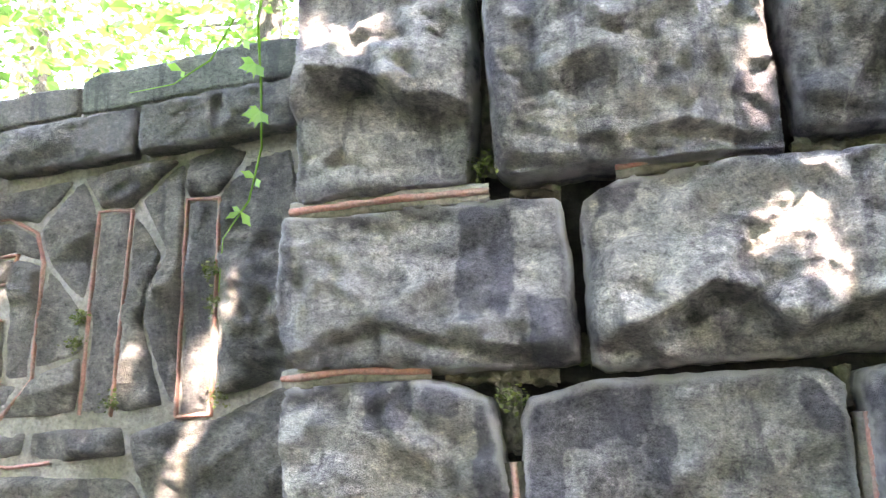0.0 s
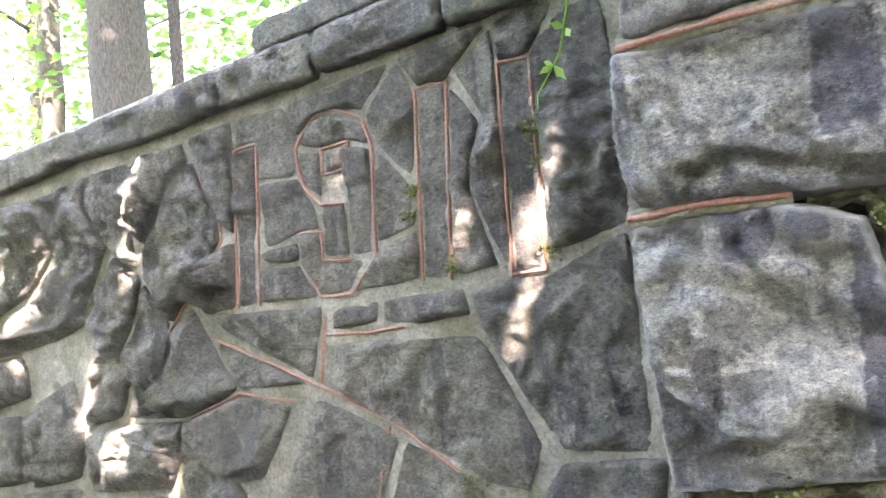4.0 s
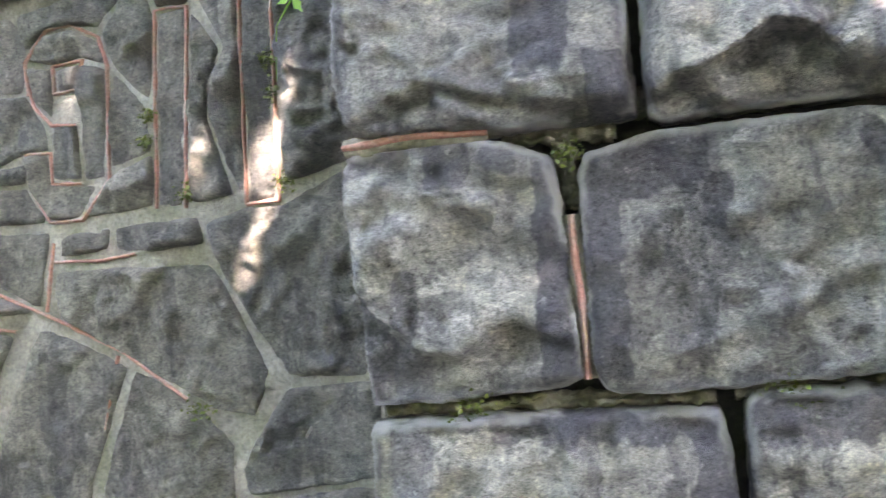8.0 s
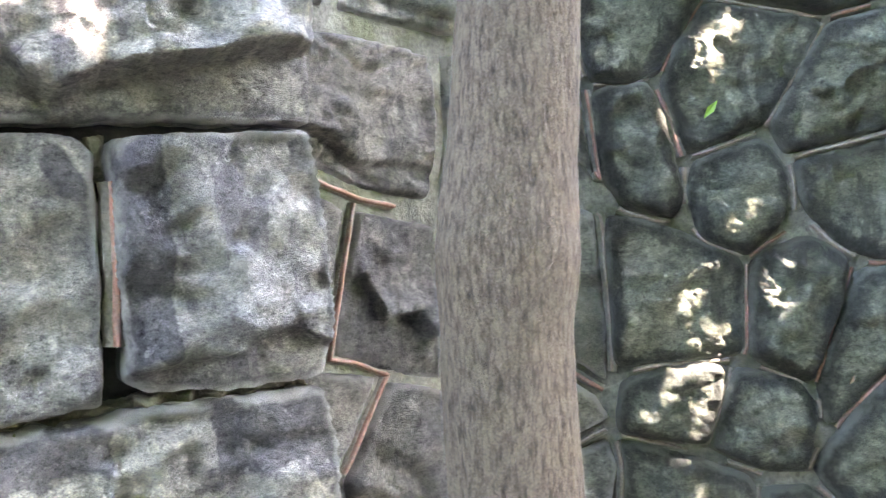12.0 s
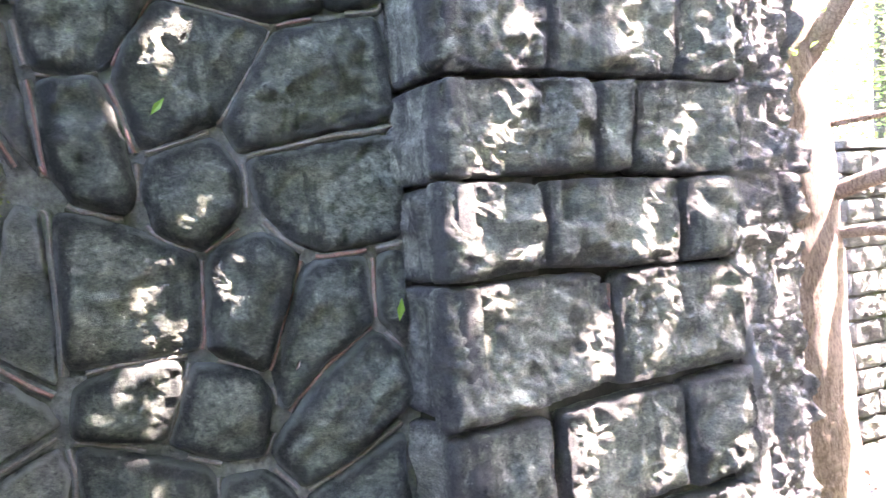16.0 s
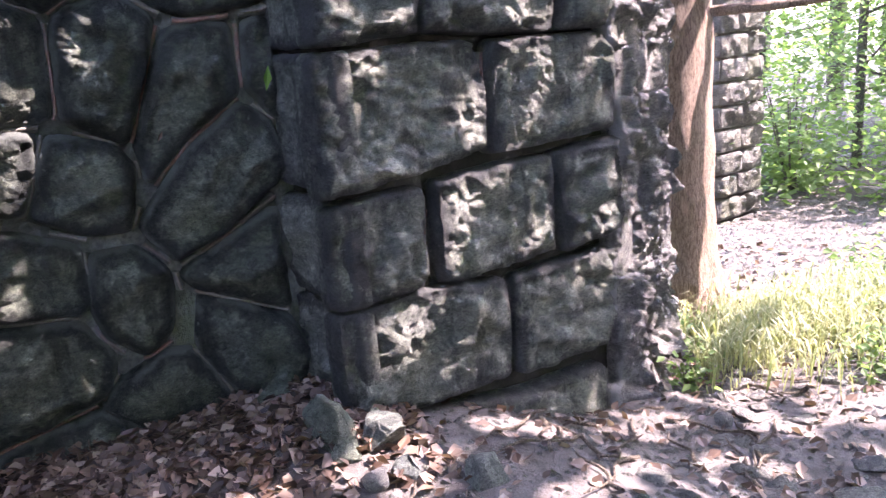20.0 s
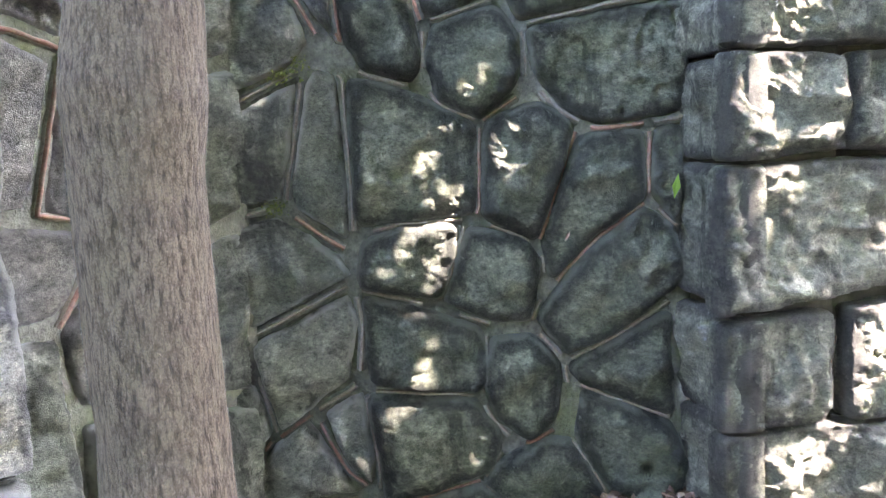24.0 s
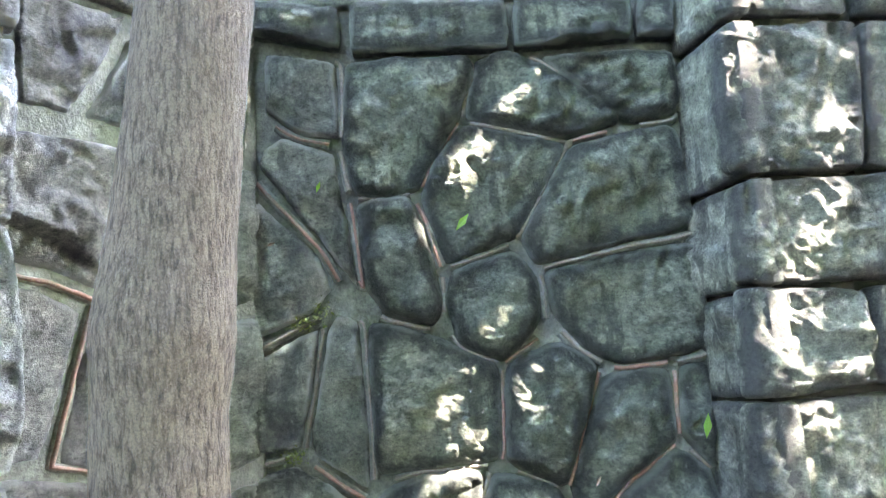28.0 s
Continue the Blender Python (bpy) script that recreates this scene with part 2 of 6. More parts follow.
def leaf_material(name, dark, light, through=0.45, between=()):
    m, n, l, p = material(name)
    rnd = n.new("ShaderNodeNewGeometry").outputs["Random Per Island"]
    col = ramp(m, rnd, [(0.0, dark), *between, (1.0, light)])
    l.new(col, p.inputs["Base Color"])
    p.inputs["Roughness"].default_value = 0.55
    tr = n.new("ShaderNodeBsdfTranslucent")
    l.new(mixed(m, col, (1.4, 1.45, 0.9), 1.0, "MULTIPLY"), tr.inputs["Color"])
    mx = n.new("ShaderNodeMixShader")
    mx.inputs[0].default_value = through
    l.new(p.outputs[0], mx.inputs[1])
    l.new(tr.outputs[0], mx.inputs[2])
    l.new(mx.outputs[0], n["Material Output"].inputs["Surface"])
    return m


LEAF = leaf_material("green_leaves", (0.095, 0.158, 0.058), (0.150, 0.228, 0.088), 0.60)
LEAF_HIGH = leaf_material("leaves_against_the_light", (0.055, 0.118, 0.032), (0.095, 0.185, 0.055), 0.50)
LEAF_FRESH = leaf_material("fresh_leaves", (0.14, 0.30, 0.04), (0.22, 0.40, 0.07), 0.5)
LEAF_CANOPY = leaf_material("canopy_leaves", (0.04, 0.08, 0.02), (0.09, 0.15, 0.04), 0.25)
LEAF_DEAD = leaf_material("dry_leaves", (0.030, 0.021, 0.015), (0.33, 0.245, 0.185), 0.12, [(0.35, (0.085, 0.052, 0.036)), (0.62, (0.17, 0.105, 0.070)), (0.85, (0.25, 0.18, 0.135))])
MOSS = leaf_material("moss", (0.06, 0.085, 0.015), (0.14, 0.17, 0.035), 0.1)
GRASS = leaf_material("grass_blades", (0.16, 0.19, 0.085), (0.34, 0.34, 0.20), 0.4)

SOIL, _n, _l, _p = material("dirt_ground")
_a, _b, _c = noise_node(SOIL, 2.2, 6, 0.65), noise_node(SOIL, 26, 5, 0.7), noise_node(SOIL, 150, 3, 0.7)
_col = ramp(SOIL, _a, [(0.3, (0.058, 0.050, 0.043)), (0.55, (0.106, 0.094, 0.083)), (0.75, (0.16, 0.143, 0.128))])
_col = mixed(SOIL, _col, ramp(SOIL, _b, [(0.3, (0.6, 0.6, 0.6)), (0.65, (1.25, 1.22, 1.18))]), 1.0, "MULTIPLY")
_col = mixed(SOIL, _col, ramp(SOIL, _c, [(0.3, (0.75, 0.75, 0.75)), (0.65, (1.2, 1.2, 1.2))]), 1.0, "MULTIPLY")
_l.new(_col, _p.inputs["Base Color"])
_p.inputs["Roughness"].default_value = 0.97
bumped(SOIL, [(_b, 0.8), (_c, 0.6)], 0.02)


# ---- helpers for building ----
class Face:
    """An upright wall face: u along it, z up, out of it towards the viewer."""
    def __init__(self, x, y, degrees):
        a = radians(degrees)
        self.o, self.u, self.n = Vector((x, y, 0)), Vector((math.cos(a), math.sin(a), 0)), Vector((math.sin(a), -math.cos(a), 0))

    def at(self, u, z, out=0.0):
        return self.o + self.u * u + self.n * out + Vector((0, 0, z))


P1, PA, P2 = Face(-0.69, 2.41, -19), Face(-0.30, 1.88, -10), Face(2.72, 1.48, -47.4)
PB, P3, PC = Face(2.99, 0.68, -38), Face(1.20, 1.93, 5), Face(3.985, -0.100, -17)
PR = Face(3.205, 0.952, 232)      # the side of the eastern pier, from the panel out to its corner


def mesh_object(name, verts, faces, mat, smooth=True):
    me = bpy.data.meshes.new(name)
    me.from_pydata(verts, [], faces)
    me.materials.append(mat)
    if smooth:
        me.polygons.foreach_set("use_smooth", [True] * len(me.polygons))
    me.update()
    return new(name, me)


def part(name, bm, mat, parent=None, label=""):
    me = bpy.data.meshes.new(name)
    bm.normal_update()
    bm.to_mesh(me)
    bm.free()
    me.materials.append(mat)
    me.polygons.foreach_set("use_smooth", [True] * len(me.polygons))
    ob = new(name, me)
    if parent:
        ob.parent = parent
    if label:
        tagged(ob, label)
    return ob


def chaikin(pts, times, cut):
    for _ in range(times):
        q = []
        for a, b in zip(pts, pts[1:] + pts[:1]):
            q += [(a[0] + (b[0] - a[0]) * cut, a[1] + (b[1] - a[1]) * cut), (a[0] + (b[0] - a[0]) * (1 - cut), a[1] + (b[1] - a[1]) * (1 - cut))]
        pts = q
        cut = 0.25
    return pts


COUNT = [0]


def fractured(p, lo, hi, cell, rng):
    """Heights of flat triangular fractures over scattered corners, and a tone for each fracture."""
    sites = []
    z, odd = lo[1], 0
    while z < hi[1] + cell:
        u = lo[0] + cell * 0.5 * odd
        while u < hi[0] + cell:
            sites.append((u + rng.uniform(-0.42, 0.42) * cell, z + rng.uniform(-0.42, 0.42) * cell, rng.gauss(0, 1)))
            u += cell
        z += cell * 0.87
        odd = 1 - odd
    tin = delaunay_2d_cdt([Vector(q[:2]) for q in sites], [], [], 0, 1e-6)
    corners = np.array([tuple(q) for q in tin[0]])
    raised = np.array([sites[k[0]][2] if k else 0.0 for k in tin[3]])
    level, tone = np.zeros(len(p)), np.zeros(len(p))
    order = np.argsort(p[:, 0])
    line = p[order, 0]
    for tri in tin[2]:
        a, b, c = corners[list(tri)]
        i0, i1 = np.searchsorted(line, min(a[0], b[0], c[0])), np.searchsorted(line, max(a[0], b[0], c[0]))
        if i0 == i1:
            continue
        k = order[i0:i1]
        q = p[k] - a
        det = (b[0] - a[0]) * (c[1] - a[1]) - (c[0] - a[0]) * (b[1] - a[1])
        w1 = (q[:, 0] * (c[1] - a[1]) - (c[0] - a[0]) * q[:, 1]) / det
        w2 = ((b[0] - a[0]) * q[:, 1] - q[:, 0] * (b[1] - a[1])) / det
        inside = (w1 >= 0) & (w2 >= 0) & (w1 + w2 <= 1)
        level[k[inside]] = (raised[tri[0]] * (1 - w1 - w2) + raised[tri[1]] * w1 + raised[tri[2]] * w2)[inside]
        tone[k[inside]] = rng.gauss(0, 1)
    return level, tone


def stone(face, parent, mat, *pts, rise=0.035, gap=0.009, step=0.016, edge=0.03, rough=1.0, base=0.0, soft=0.14, name="stone", label="", facets=8, scoops=3, chip=0.12, lump=1.0, bold=1.0, under=0.0, lip=(), foot=0.3, brow=0.25, stains=(), round_=0.3, draft=0.2):
    """One dressed or broken stone: its outline on the face, a pitched and fractured front, and sides that run into the joint.
    lip: a ragged line below which the front is broken back; foot: how much of the rise is left there; stains: dark patches (u0, u1, z0, z1)."""
    COUNT[0] += 1
    rng = random.Random(COUNT[0] * 77 + 5)
    pts = list(pts)
    area = sum(a[0] * b[1] - b[0] * a[1] for a, b in zip(pts, pts[1:] + pts[:1])) / 2
    if area < 0:
        pts = pts[::-1]
    pts = chaikin(pts, 2, soft)
    # even spacing along the outline
    per = [math.dist(a, b) for a, b in zip(pts, pts[1:] + pts[:1])]
    total = sum(per)
    count = max(14, int(total / step))
    ring, k, run = [], 0, 0.0
    for i in range(count):
        s = total * i / count
        while run + per[k] < s:
            run += per[k]
            k += 1
        f = (s - run) / max(per[k], 1e-9)
        a, b = pts[k], pts[(k + 1) % len(pts)]
        ring.append((a[0] + (b[0] - a[0]) * f, a[1] + (b[1] - a[1]) * f))
    ring = np.array(ring)
    mid = ring.mean(0)
    nxt, prv = np.roll(ring, -1, 0), np.roll(ring, 1, 0)
    tang = nxt - prv
    tang /= np.linalg.norm(tang, axis=1)[:, None] + 1e-9
    inward = np.stack([-tang[:, 1], tang[:, 0]], 1)
    seed = Vector((rng.uniform(-50, 50), rng.uniform(-50, 50), rng.uniform(-50, 50)))
    wob = np.array([noise.fractal(Vector((p[0] * 16, p[1] * 16, 0)) + seed, 0.8, 2.1, 4) for p in ring])
    ring = ring + inward * (gap + 0.005 * min(rough, 1.3) * wob)[:, None]
    size = math.sqrt(abs(area))
    lo, hi = ring.min(0), ring.max(0)
    gx, gy = np.meshgrid(np.arange(lo[0], hi[0], step), np.arange(lo[1], hi[1], step * 0.87))
    gx = gx + (np.arange(gx.shape[0]) % 2)[:, None] * step * 0.5
    inner = np.stack([gx.ravel(), gy.ravel()], 1) + np.array([rng.uniform(0, step), 0])
    far_off, inside = np.full(len(inner), 9.0), np.zeros(len(inner), bool)
    for a, b in zip(ring, np.roll(ring, -1, 0)):
        ab, ap = b - a, inner - a
        far_off = np.minimum(far_off, np.hypot(*(ap - np.clip((ap @ ab) / (ab @ ab + 1e-12), 0, 1)[:, None] * ab).T))
        inside ^= ((a[1] > inner[:, 1]) != (b[1] > inner[:, 1])) & (inner[:, 0] < (b[0] - a[0]) * (inner[:, 1] - a[1]) / (b[1] - a[1] + 1e-15) + a[0])
    inner = inner[inside & (far_off > step * 0.55)]
    grid = np.concatenate([ring, inner])
    flat = delaunay_2d_cdt([Vector(p) for p in grid.tolist()], [(i, (i + 1) % count) for i in range(count)], [], 1, 1e-6)
    grid = np.array([tuple(p) for p in flat[0]])
    # distance to the outline
    seg = ring
    d = np.full(len(grid), 9.0)
    ab = np.roll(seg, -1, 0) - seg
    for i in range(len(seg)):
        ap = grid - seg[i]
        h = np.clip((ap @ ab[i]) / (ab[i] @ ab[i] + 1e-12), 0, 1)
        d = np.minimum(d, np.hypot(*(ap - h[:, None] * ab[i]).T))
    def smin(p, q, k):
        t = np.clip(0.5 + 0.5 * (q - p) / k, 0, 1)
        return q * (1 - t) + p * t - k * t * (1 - t)

    def field(fu, fz, layer, octaves=4):
        return np.array([noise.fractal(Vector((p[0] * fu, p[1] * fz, layer)) + seed, 0.8, 2.0, octaves) for p in grid])

    n1, n2, n3 = field(4.5, 5.5, 3, 5), field(13, 16, 7), field(38, 44, 11, 3)
    g = grid + np.stack([n2, n1 * 0.6 - n2 * 0.5], 1) * 0.016 + np.stack([n3, -n3], 1) * 0.004
    # broad broken planes that meet in blunt arrises
    front, tones = np.full(len(grid), 9.0), np.full(len(grid), 0.5)
    for _ in range(facets):
        site = mid + np.array([rng.gauss(0, 0.28), rng.gauss(0, 0.24)]) * size
        tilt = np.array([rng.gauss(0, 0.22), rng.gauss(0.02, 0.24)]) * bold
        cut = rise * rng.uniform(0.85, 1.35) + (g - site) @ tilt
        tones = np.where(cut < front, rng.uniform(0.3, 0.75), tones)
        front = np.minimum(front, cut)
    front = np.maximum(front, rise * 0.35)
    # pitched margins
    pitch = rise / edge * (0.75 + 0.9 * np.clip(n1 + 0.35, 0, 1.2))
    h = smin(front, np.clip(d / 0.007, 0, 1) ** 0.7 * rise * draft + d * pitch * (1 - draft * 0.7) + 0.003, rise * round_ + 1e-4)
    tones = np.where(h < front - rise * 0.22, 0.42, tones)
    # hollow fractures with a crisp rim
    for _ in range(scoops):
        c = mid + np.array([rng.uniform(-0.5, 0.5), rng.uniform(-0.5, 0.4)]) * size
        q = g - c
        a = rng.uniform(0, math.tau)
        q = q @ np.array([[math.cos(a), -math.sin(a)], [math.sin(a), math.cos(a)]]) * np.array([rng.uniform(0.6, 1.0), rng.uniform(1.0, 1.6)])
        r2 = (q ** 2).sum(1)
        bowl = rise * rng.uniform(0.50, 0.85) + r2 / (2 * size * rng.uniform(0.16, 0.5)) + q[:, 0] * rng.uniform(-0.25, 0.25)
        tones = np.where(bowl < h, rng.uniform(0.45, 0.85), tones)
        h = np.minimum(h, np.maximum(bowl, rise * 0.3))
    line = list(lip)
    if under and not line:
        zl, k = lo[1] + under * rng.uniform(0.7, 1.6), 6
        line = [(lo[0] + (hi[0] - lo[0]) * i / (k - 1), zl + rng.uniform(-0.6, 0.9) * under * (0 < i < k - 1)) for i in range(k)]
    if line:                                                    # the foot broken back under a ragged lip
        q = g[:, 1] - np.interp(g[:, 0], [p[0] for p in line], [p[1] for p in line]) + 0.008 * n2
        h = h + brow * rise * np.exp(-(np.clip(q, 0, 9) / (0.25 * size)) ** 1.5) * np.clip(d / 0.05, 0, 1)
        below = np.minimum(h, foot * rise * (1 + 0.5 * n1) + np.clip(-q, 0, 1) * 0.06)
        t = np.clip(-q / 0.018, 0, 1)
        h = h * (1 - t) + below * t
        # shade below the lip put into the tone, darker for a deeper foot
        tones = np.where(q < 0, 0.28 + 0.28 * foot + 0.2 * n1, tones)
    # chips: small flat fractures that meet in crisp, wandering edges
    fade = np.clip(d / 0.03, 0, 1)
    chips = np.zeros(len(grid))
    for cell, much in ((chip, 0.13), (chip * 0.45, 0.24), (chip * 0.24, 0.27)):
        if cell < step * 1.4:
            continue
        level, tone = fractured(g, lo - cell, hi + cell, cell, rng)
        chips += level * cell * much
        tones = tones + tone * 0.13
    h = h + (n1 * 0.005 * lump + n2 * 0.0018 + n3 * 0.0006 + np.clip(chips, -0.03, 0.03) * min(1.0, 0.35 + rise * 7)) * rough * fade
    h = np.maximum(h, np.minimum(0.014, d * 0.9) - 0.002)
    dark = np.zeros(len(grid))
    for u0, u1, z0, z1 in stains:
        q = np.minimum(np.minimum(grid[:, 0] - u0, u1 - grid[:, 0]), np.minimum(grid[:, 1] - z0, z1 - grid[:, 1]) * 0.35) + 0.014 * n2 + 0.006 * n3
        dark = np.maximum(dark, np.clip(q / 0.016 + 0.5, 0, 1))
    verts, faces, N = [], [], count
    origin = face.at(mid[0], mid[1], base)
    up = Vector((0, 0, 1))

    def place(p, o):
        return (face.u * float(p[0] - mid[0]) + up * float(p[1] - mid[1]) + face.n * float(o))
    verts += [place(p, -0.055) for p in ring] + [place(p, o) for p, o in zip(grid, h)]
    faces = [tuple(i + N for i in f) for f in flat[2]] + [(i, (i + 1) % N, N + (i + 1) % N, N + i) for i in range(N)]
    ob = mesh_object(name, verts, faces, mat)
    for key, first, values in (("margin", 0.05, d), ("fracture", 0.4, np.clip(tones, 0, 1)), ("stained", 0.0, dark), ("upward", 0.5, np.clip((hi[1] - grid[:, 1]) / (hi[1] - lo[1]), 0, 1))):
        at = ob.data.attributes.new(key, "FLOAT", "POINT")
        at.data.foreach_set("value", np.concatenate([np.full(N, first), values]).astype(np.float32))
    ob.data.set_sharp_from_angle(angle=radians(9))
    ob.location = origin
    ob.parent = parent
    if label:
        tagged(ob, label)
    return ob


def even_stone(ob):
    """A stone with no dressed margin: broken all round."""
    count = len(ob.data.vertices)
    for key, value in (("margin", 0.3), ("fracture", 0.5), ("upward", 0.5)):
        at = ob.data.attributes.new(key, "FLOAT", "POINT")
        at.data.foreach_set("value", np.full(count, value, np.float32))
    return ob


def tube(bm, pts, radii, sides=8, flat=1.0):
    rings = []
    for i, p in enumerate(pts):
        d = (pts[min(i + 1, len(pts) - 1)] - pts[max(i - 1, 0)]).normalized()
        a = d.orthogonal().normalized() if i == 0 else (prev - d * prev.dot(d)).normalized()
        prev = a
        b = d.cross(a)
        rings.append([bm.verts.new(p + (a * math.cos(k * math.tau / sides) + b * math.sin(k * math.tau / sides)) * radii[i]) for k in range(sides)])
    for r, s in zip(rings, rings[1:]):
        for k in range(sides):
            bm.faces.new((r[k], r[(k + 1) % sides], s[(k + 1) % sides], s[k]))
    bm.faces.new(rings[0][::-1])
    bm.faces.new(rings[-1])
    return bm


def strip(bm, face, line, width, height, out, crown):
    """A raised run of pointing along a line on the face: a low bank with a rounded top."""
    pts, seed = [], Vector((len(line) * 3.1, line[0][0] * 7, line[0][1] * 5))
    for a, b in zip(line, line[1:]):
        k = max(2, int(math.dist(a, b) / 0.012))
        pts += [(a[0] + (b[0] - a[0]) * i / k, a[1] + (b[1] - a[1]) * i / k) for i in range(k)]
    pts.append(line[-1])
    prev = None
    for i, p in enumerate(pts):
        q, r = pts[min(i + 1, len(pts) - 1)], pts[max(i - 1, 0)]
        t = Vector((q[0] - r[0], q[1] - r[1]))
        t = t.normalized() if t.length > 1e-6 else Vector((1, 0))
        nn = Vector((-t.y, t.x))
        w = noise.fractal(Vector((p[0] * 30, p[1] * 30, 0)) + seed, 0.8, 2, 3)
        side = noise.fractal(Vector((p[0] * 11, p[1] * 11, 5)) + seed, 0.8, 2, 2) * 0.003
        ww = width * (1 + 0.22 * w)
        row = []
        for s, hgt in ((-1.0, -0.02), (-0.85, height * 0.35), (-0.4, height * (1 if crown else 0.9)), (0.4, height * (1 if crown else 0.9)), (0.85, height * 0.35), (1.0, -0.02)):
            c = (p[0] + nn.x * (s * ww / 2 + side), p[1] + nn.y * (s * ww / 2 + side))
            row.append(bm.verts.new(face.at(c[0], c[1], out + hgt + 0.0022 * w)))
        if prev:
            for k in range(5):
                bm.faces.new((prev[k], row[k], row[k + 1], prev[k + 1]))
        prev = row
    return bm


def bead(face, parent, *line, mat=None, width=0.015, bed=0.036, out=0.004, bedmat=None):
    """Coloured pointing: a pale bed of mortar with a rounded red bead on it."""
    b = part("mortar_bed", strip(bmesh.new(), face, line, bed, 0.008, out - 0.004, False), bedmat or MORTAR, parent)
    part("pointing_bead", strip(bmesh.new(), face, line, width, 0.010, out + 0.004, True), mat or BEAD_RED, parent, "raised terracotta-red pointing bead")
    return b


def core(name, face, u0, u1, z0, z1, out, thick, mat, label):
    """The body of a wall behind its stones."""
    bm = bmesh.new()
    nu, nz = max(2, int((u1 - u0) / 0.022)), max(2, int((z1 - z0) / 0.022))
    front = [[bm.verts.new(face.at(u0 + (u1 - u0) * i / nu, z0 + (z1 - z0) * j / nz, out + 0.004 * noise.fractal(Vector((i * 0.33, j * 0.33, u0 * 9)), 0.7, 2, 4))) for j in range(nz + 1)] for i in range(nu + 1)]
    for i in range(nu):
        for j in range(nz):
            bm.faces.new((front[i][j], front[i + 1][j], front[i + 1][j + 1], front[i][j + 1]))
    back = [bm.verts.new(face.at(u, z, out - thick)) for u, z in ((u0, z0), (u1, z0), (u1, z1), (u0, z1))]
    bm.faces.new(back[::-1])
    bm.faces.new([front[i][0] for i in range(nu, -1, -1)] + [back[0], back[1]])
    bm.faces.new([front[i][nz] for i in range(nu + 1)] + [back[2], back[3]])
    bm.faces.new([front[0][j] for j in range(nz + 1)] + [back[3], back[0]])
    bm.faces.new([front[nu][j] for j in range(nz, -1, -1)] + [back[1], back[2]])
    return tagged(part(name, bm, mat), label, "wall", kind="structure")

# ---- ground ----
def ground_z(x, y):
    s = (x - 2.99) * 0.787 - (y - 0.68) * 0.617
    k = min(1, max(0, s / 1.3))
    z = -0.03 - 0.30 * k * k * (3 - 2 * k) - 0.004 * max(0, min(12, s - 1.3))
    k = min(1, max(0, (-x - 0.2) / 2.0))
    z += 0.25 * k                                   # rises towards the far end of the date panel
    near = math.hypot(x - 2.95, y - 0.86)
    z += 0.07 * math.exp(-(near / 0.32) ** 2)
    return z + 0.022 * noise.fractal(Vector((x * 1.7, y * 1.7, 0.5)), 0.8, 2, 4)


def lines(a, b, c, fine, coarse):
    out, v = [a], a
    while v < b - 1e-6:
        v += fine if c[0] < v < c[1] else coarse if c[0] - 6 < v < c[1] + 6 else 12.0
        out.append(min(v, b))
    return out


xs, ys = lines(-150, 150, (-3, 8.5), 0.07, 0.5), lines(-150, 150, (-3, 2.2), 0.07, 0.5)
gv = [(x, y, ground_z(x, y) if abs(x) < 20 and abs(y) < 20 else -0.4) for x in xs for y in ys]
gf = [(i * len(ys) + j, (i + 1) * len(ys) + j, (i + 1) * len(ys) + j + 1, i * len(ys) + j + 1) for i in range(len(xs) - 1) for j in range(len(ys) - 1)]
tagged(mesh_object("ground", gv, gf, SOIL), "trodden brown dirt ground with scattered litter", "ground", kind="structure")

# the bank of earth held up by the walls
tv, tf = [], []
tx = [-30 + 1.0 * i for i in range(35)]
for x in tx:
    edge = 2.62 - 0.344 * (x + 0.69) + 0.15 if x < 0.6 else max(2.25, 2.5 - 0.9 * max(0, x - 2.0))
    for k in range(14):
        y = edge + 0.05 + k * k * 0.16
        tv.append((x, y, 2.56 + 0.16 * k * 0.5 + 0.08 * noise.noise(Vector((x, y, 2)))))
tf = [(i * 14 + j, (i + 1) * 14 + j, (i + 1) * 14 + j + 1, i * 14 + j + 1) for i in range(len(tx) - 1) for j in range(13)]
tagged(mesh_object("ground_terrace", tv, tf, SOIL), "raised earth bank behind the stone walls", "ground", kind="structure")

# ---- walls ----
wall_date = core("wall_date_panel", P1, -5.2, 0.55, -0.3, 2.62, 0.009, 0.55, MORTAR, "recessed grey rubble wall panel with red date figures")
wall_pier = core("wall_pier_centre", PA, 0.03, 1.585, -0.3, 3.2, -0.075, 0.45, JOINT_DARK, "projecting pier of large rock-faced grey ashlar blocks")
wall_corner = core("wall_corner_panel", P3, -0.1, 1.02, -0.3, 2.62, 0.006, 0.45, MORTAR_GREEN, "grey rubble wall panel beside the ashlar pier")
wall_east = core("wall_east_panel", P2, -0.86, 0.75, -0.4, 2.62, -0.008, 0.45, MORTAR_GREEN, "damp green-grey rubble wall panel with raised pointing")
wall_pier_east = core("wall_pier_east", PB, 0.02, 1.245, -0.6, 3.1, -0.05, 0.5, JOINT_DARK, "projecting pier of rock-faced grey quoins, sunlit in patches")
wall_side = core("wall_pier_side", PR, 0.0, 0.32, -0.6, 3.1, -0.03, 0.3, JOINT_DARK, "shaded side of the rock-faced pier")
wall_return = core("wall_return", PC, 0.02, 0.56, -0.7, 3.1, -0.05, 0.45, MORTAR, "rough sunlit stone wall running on past the pier")

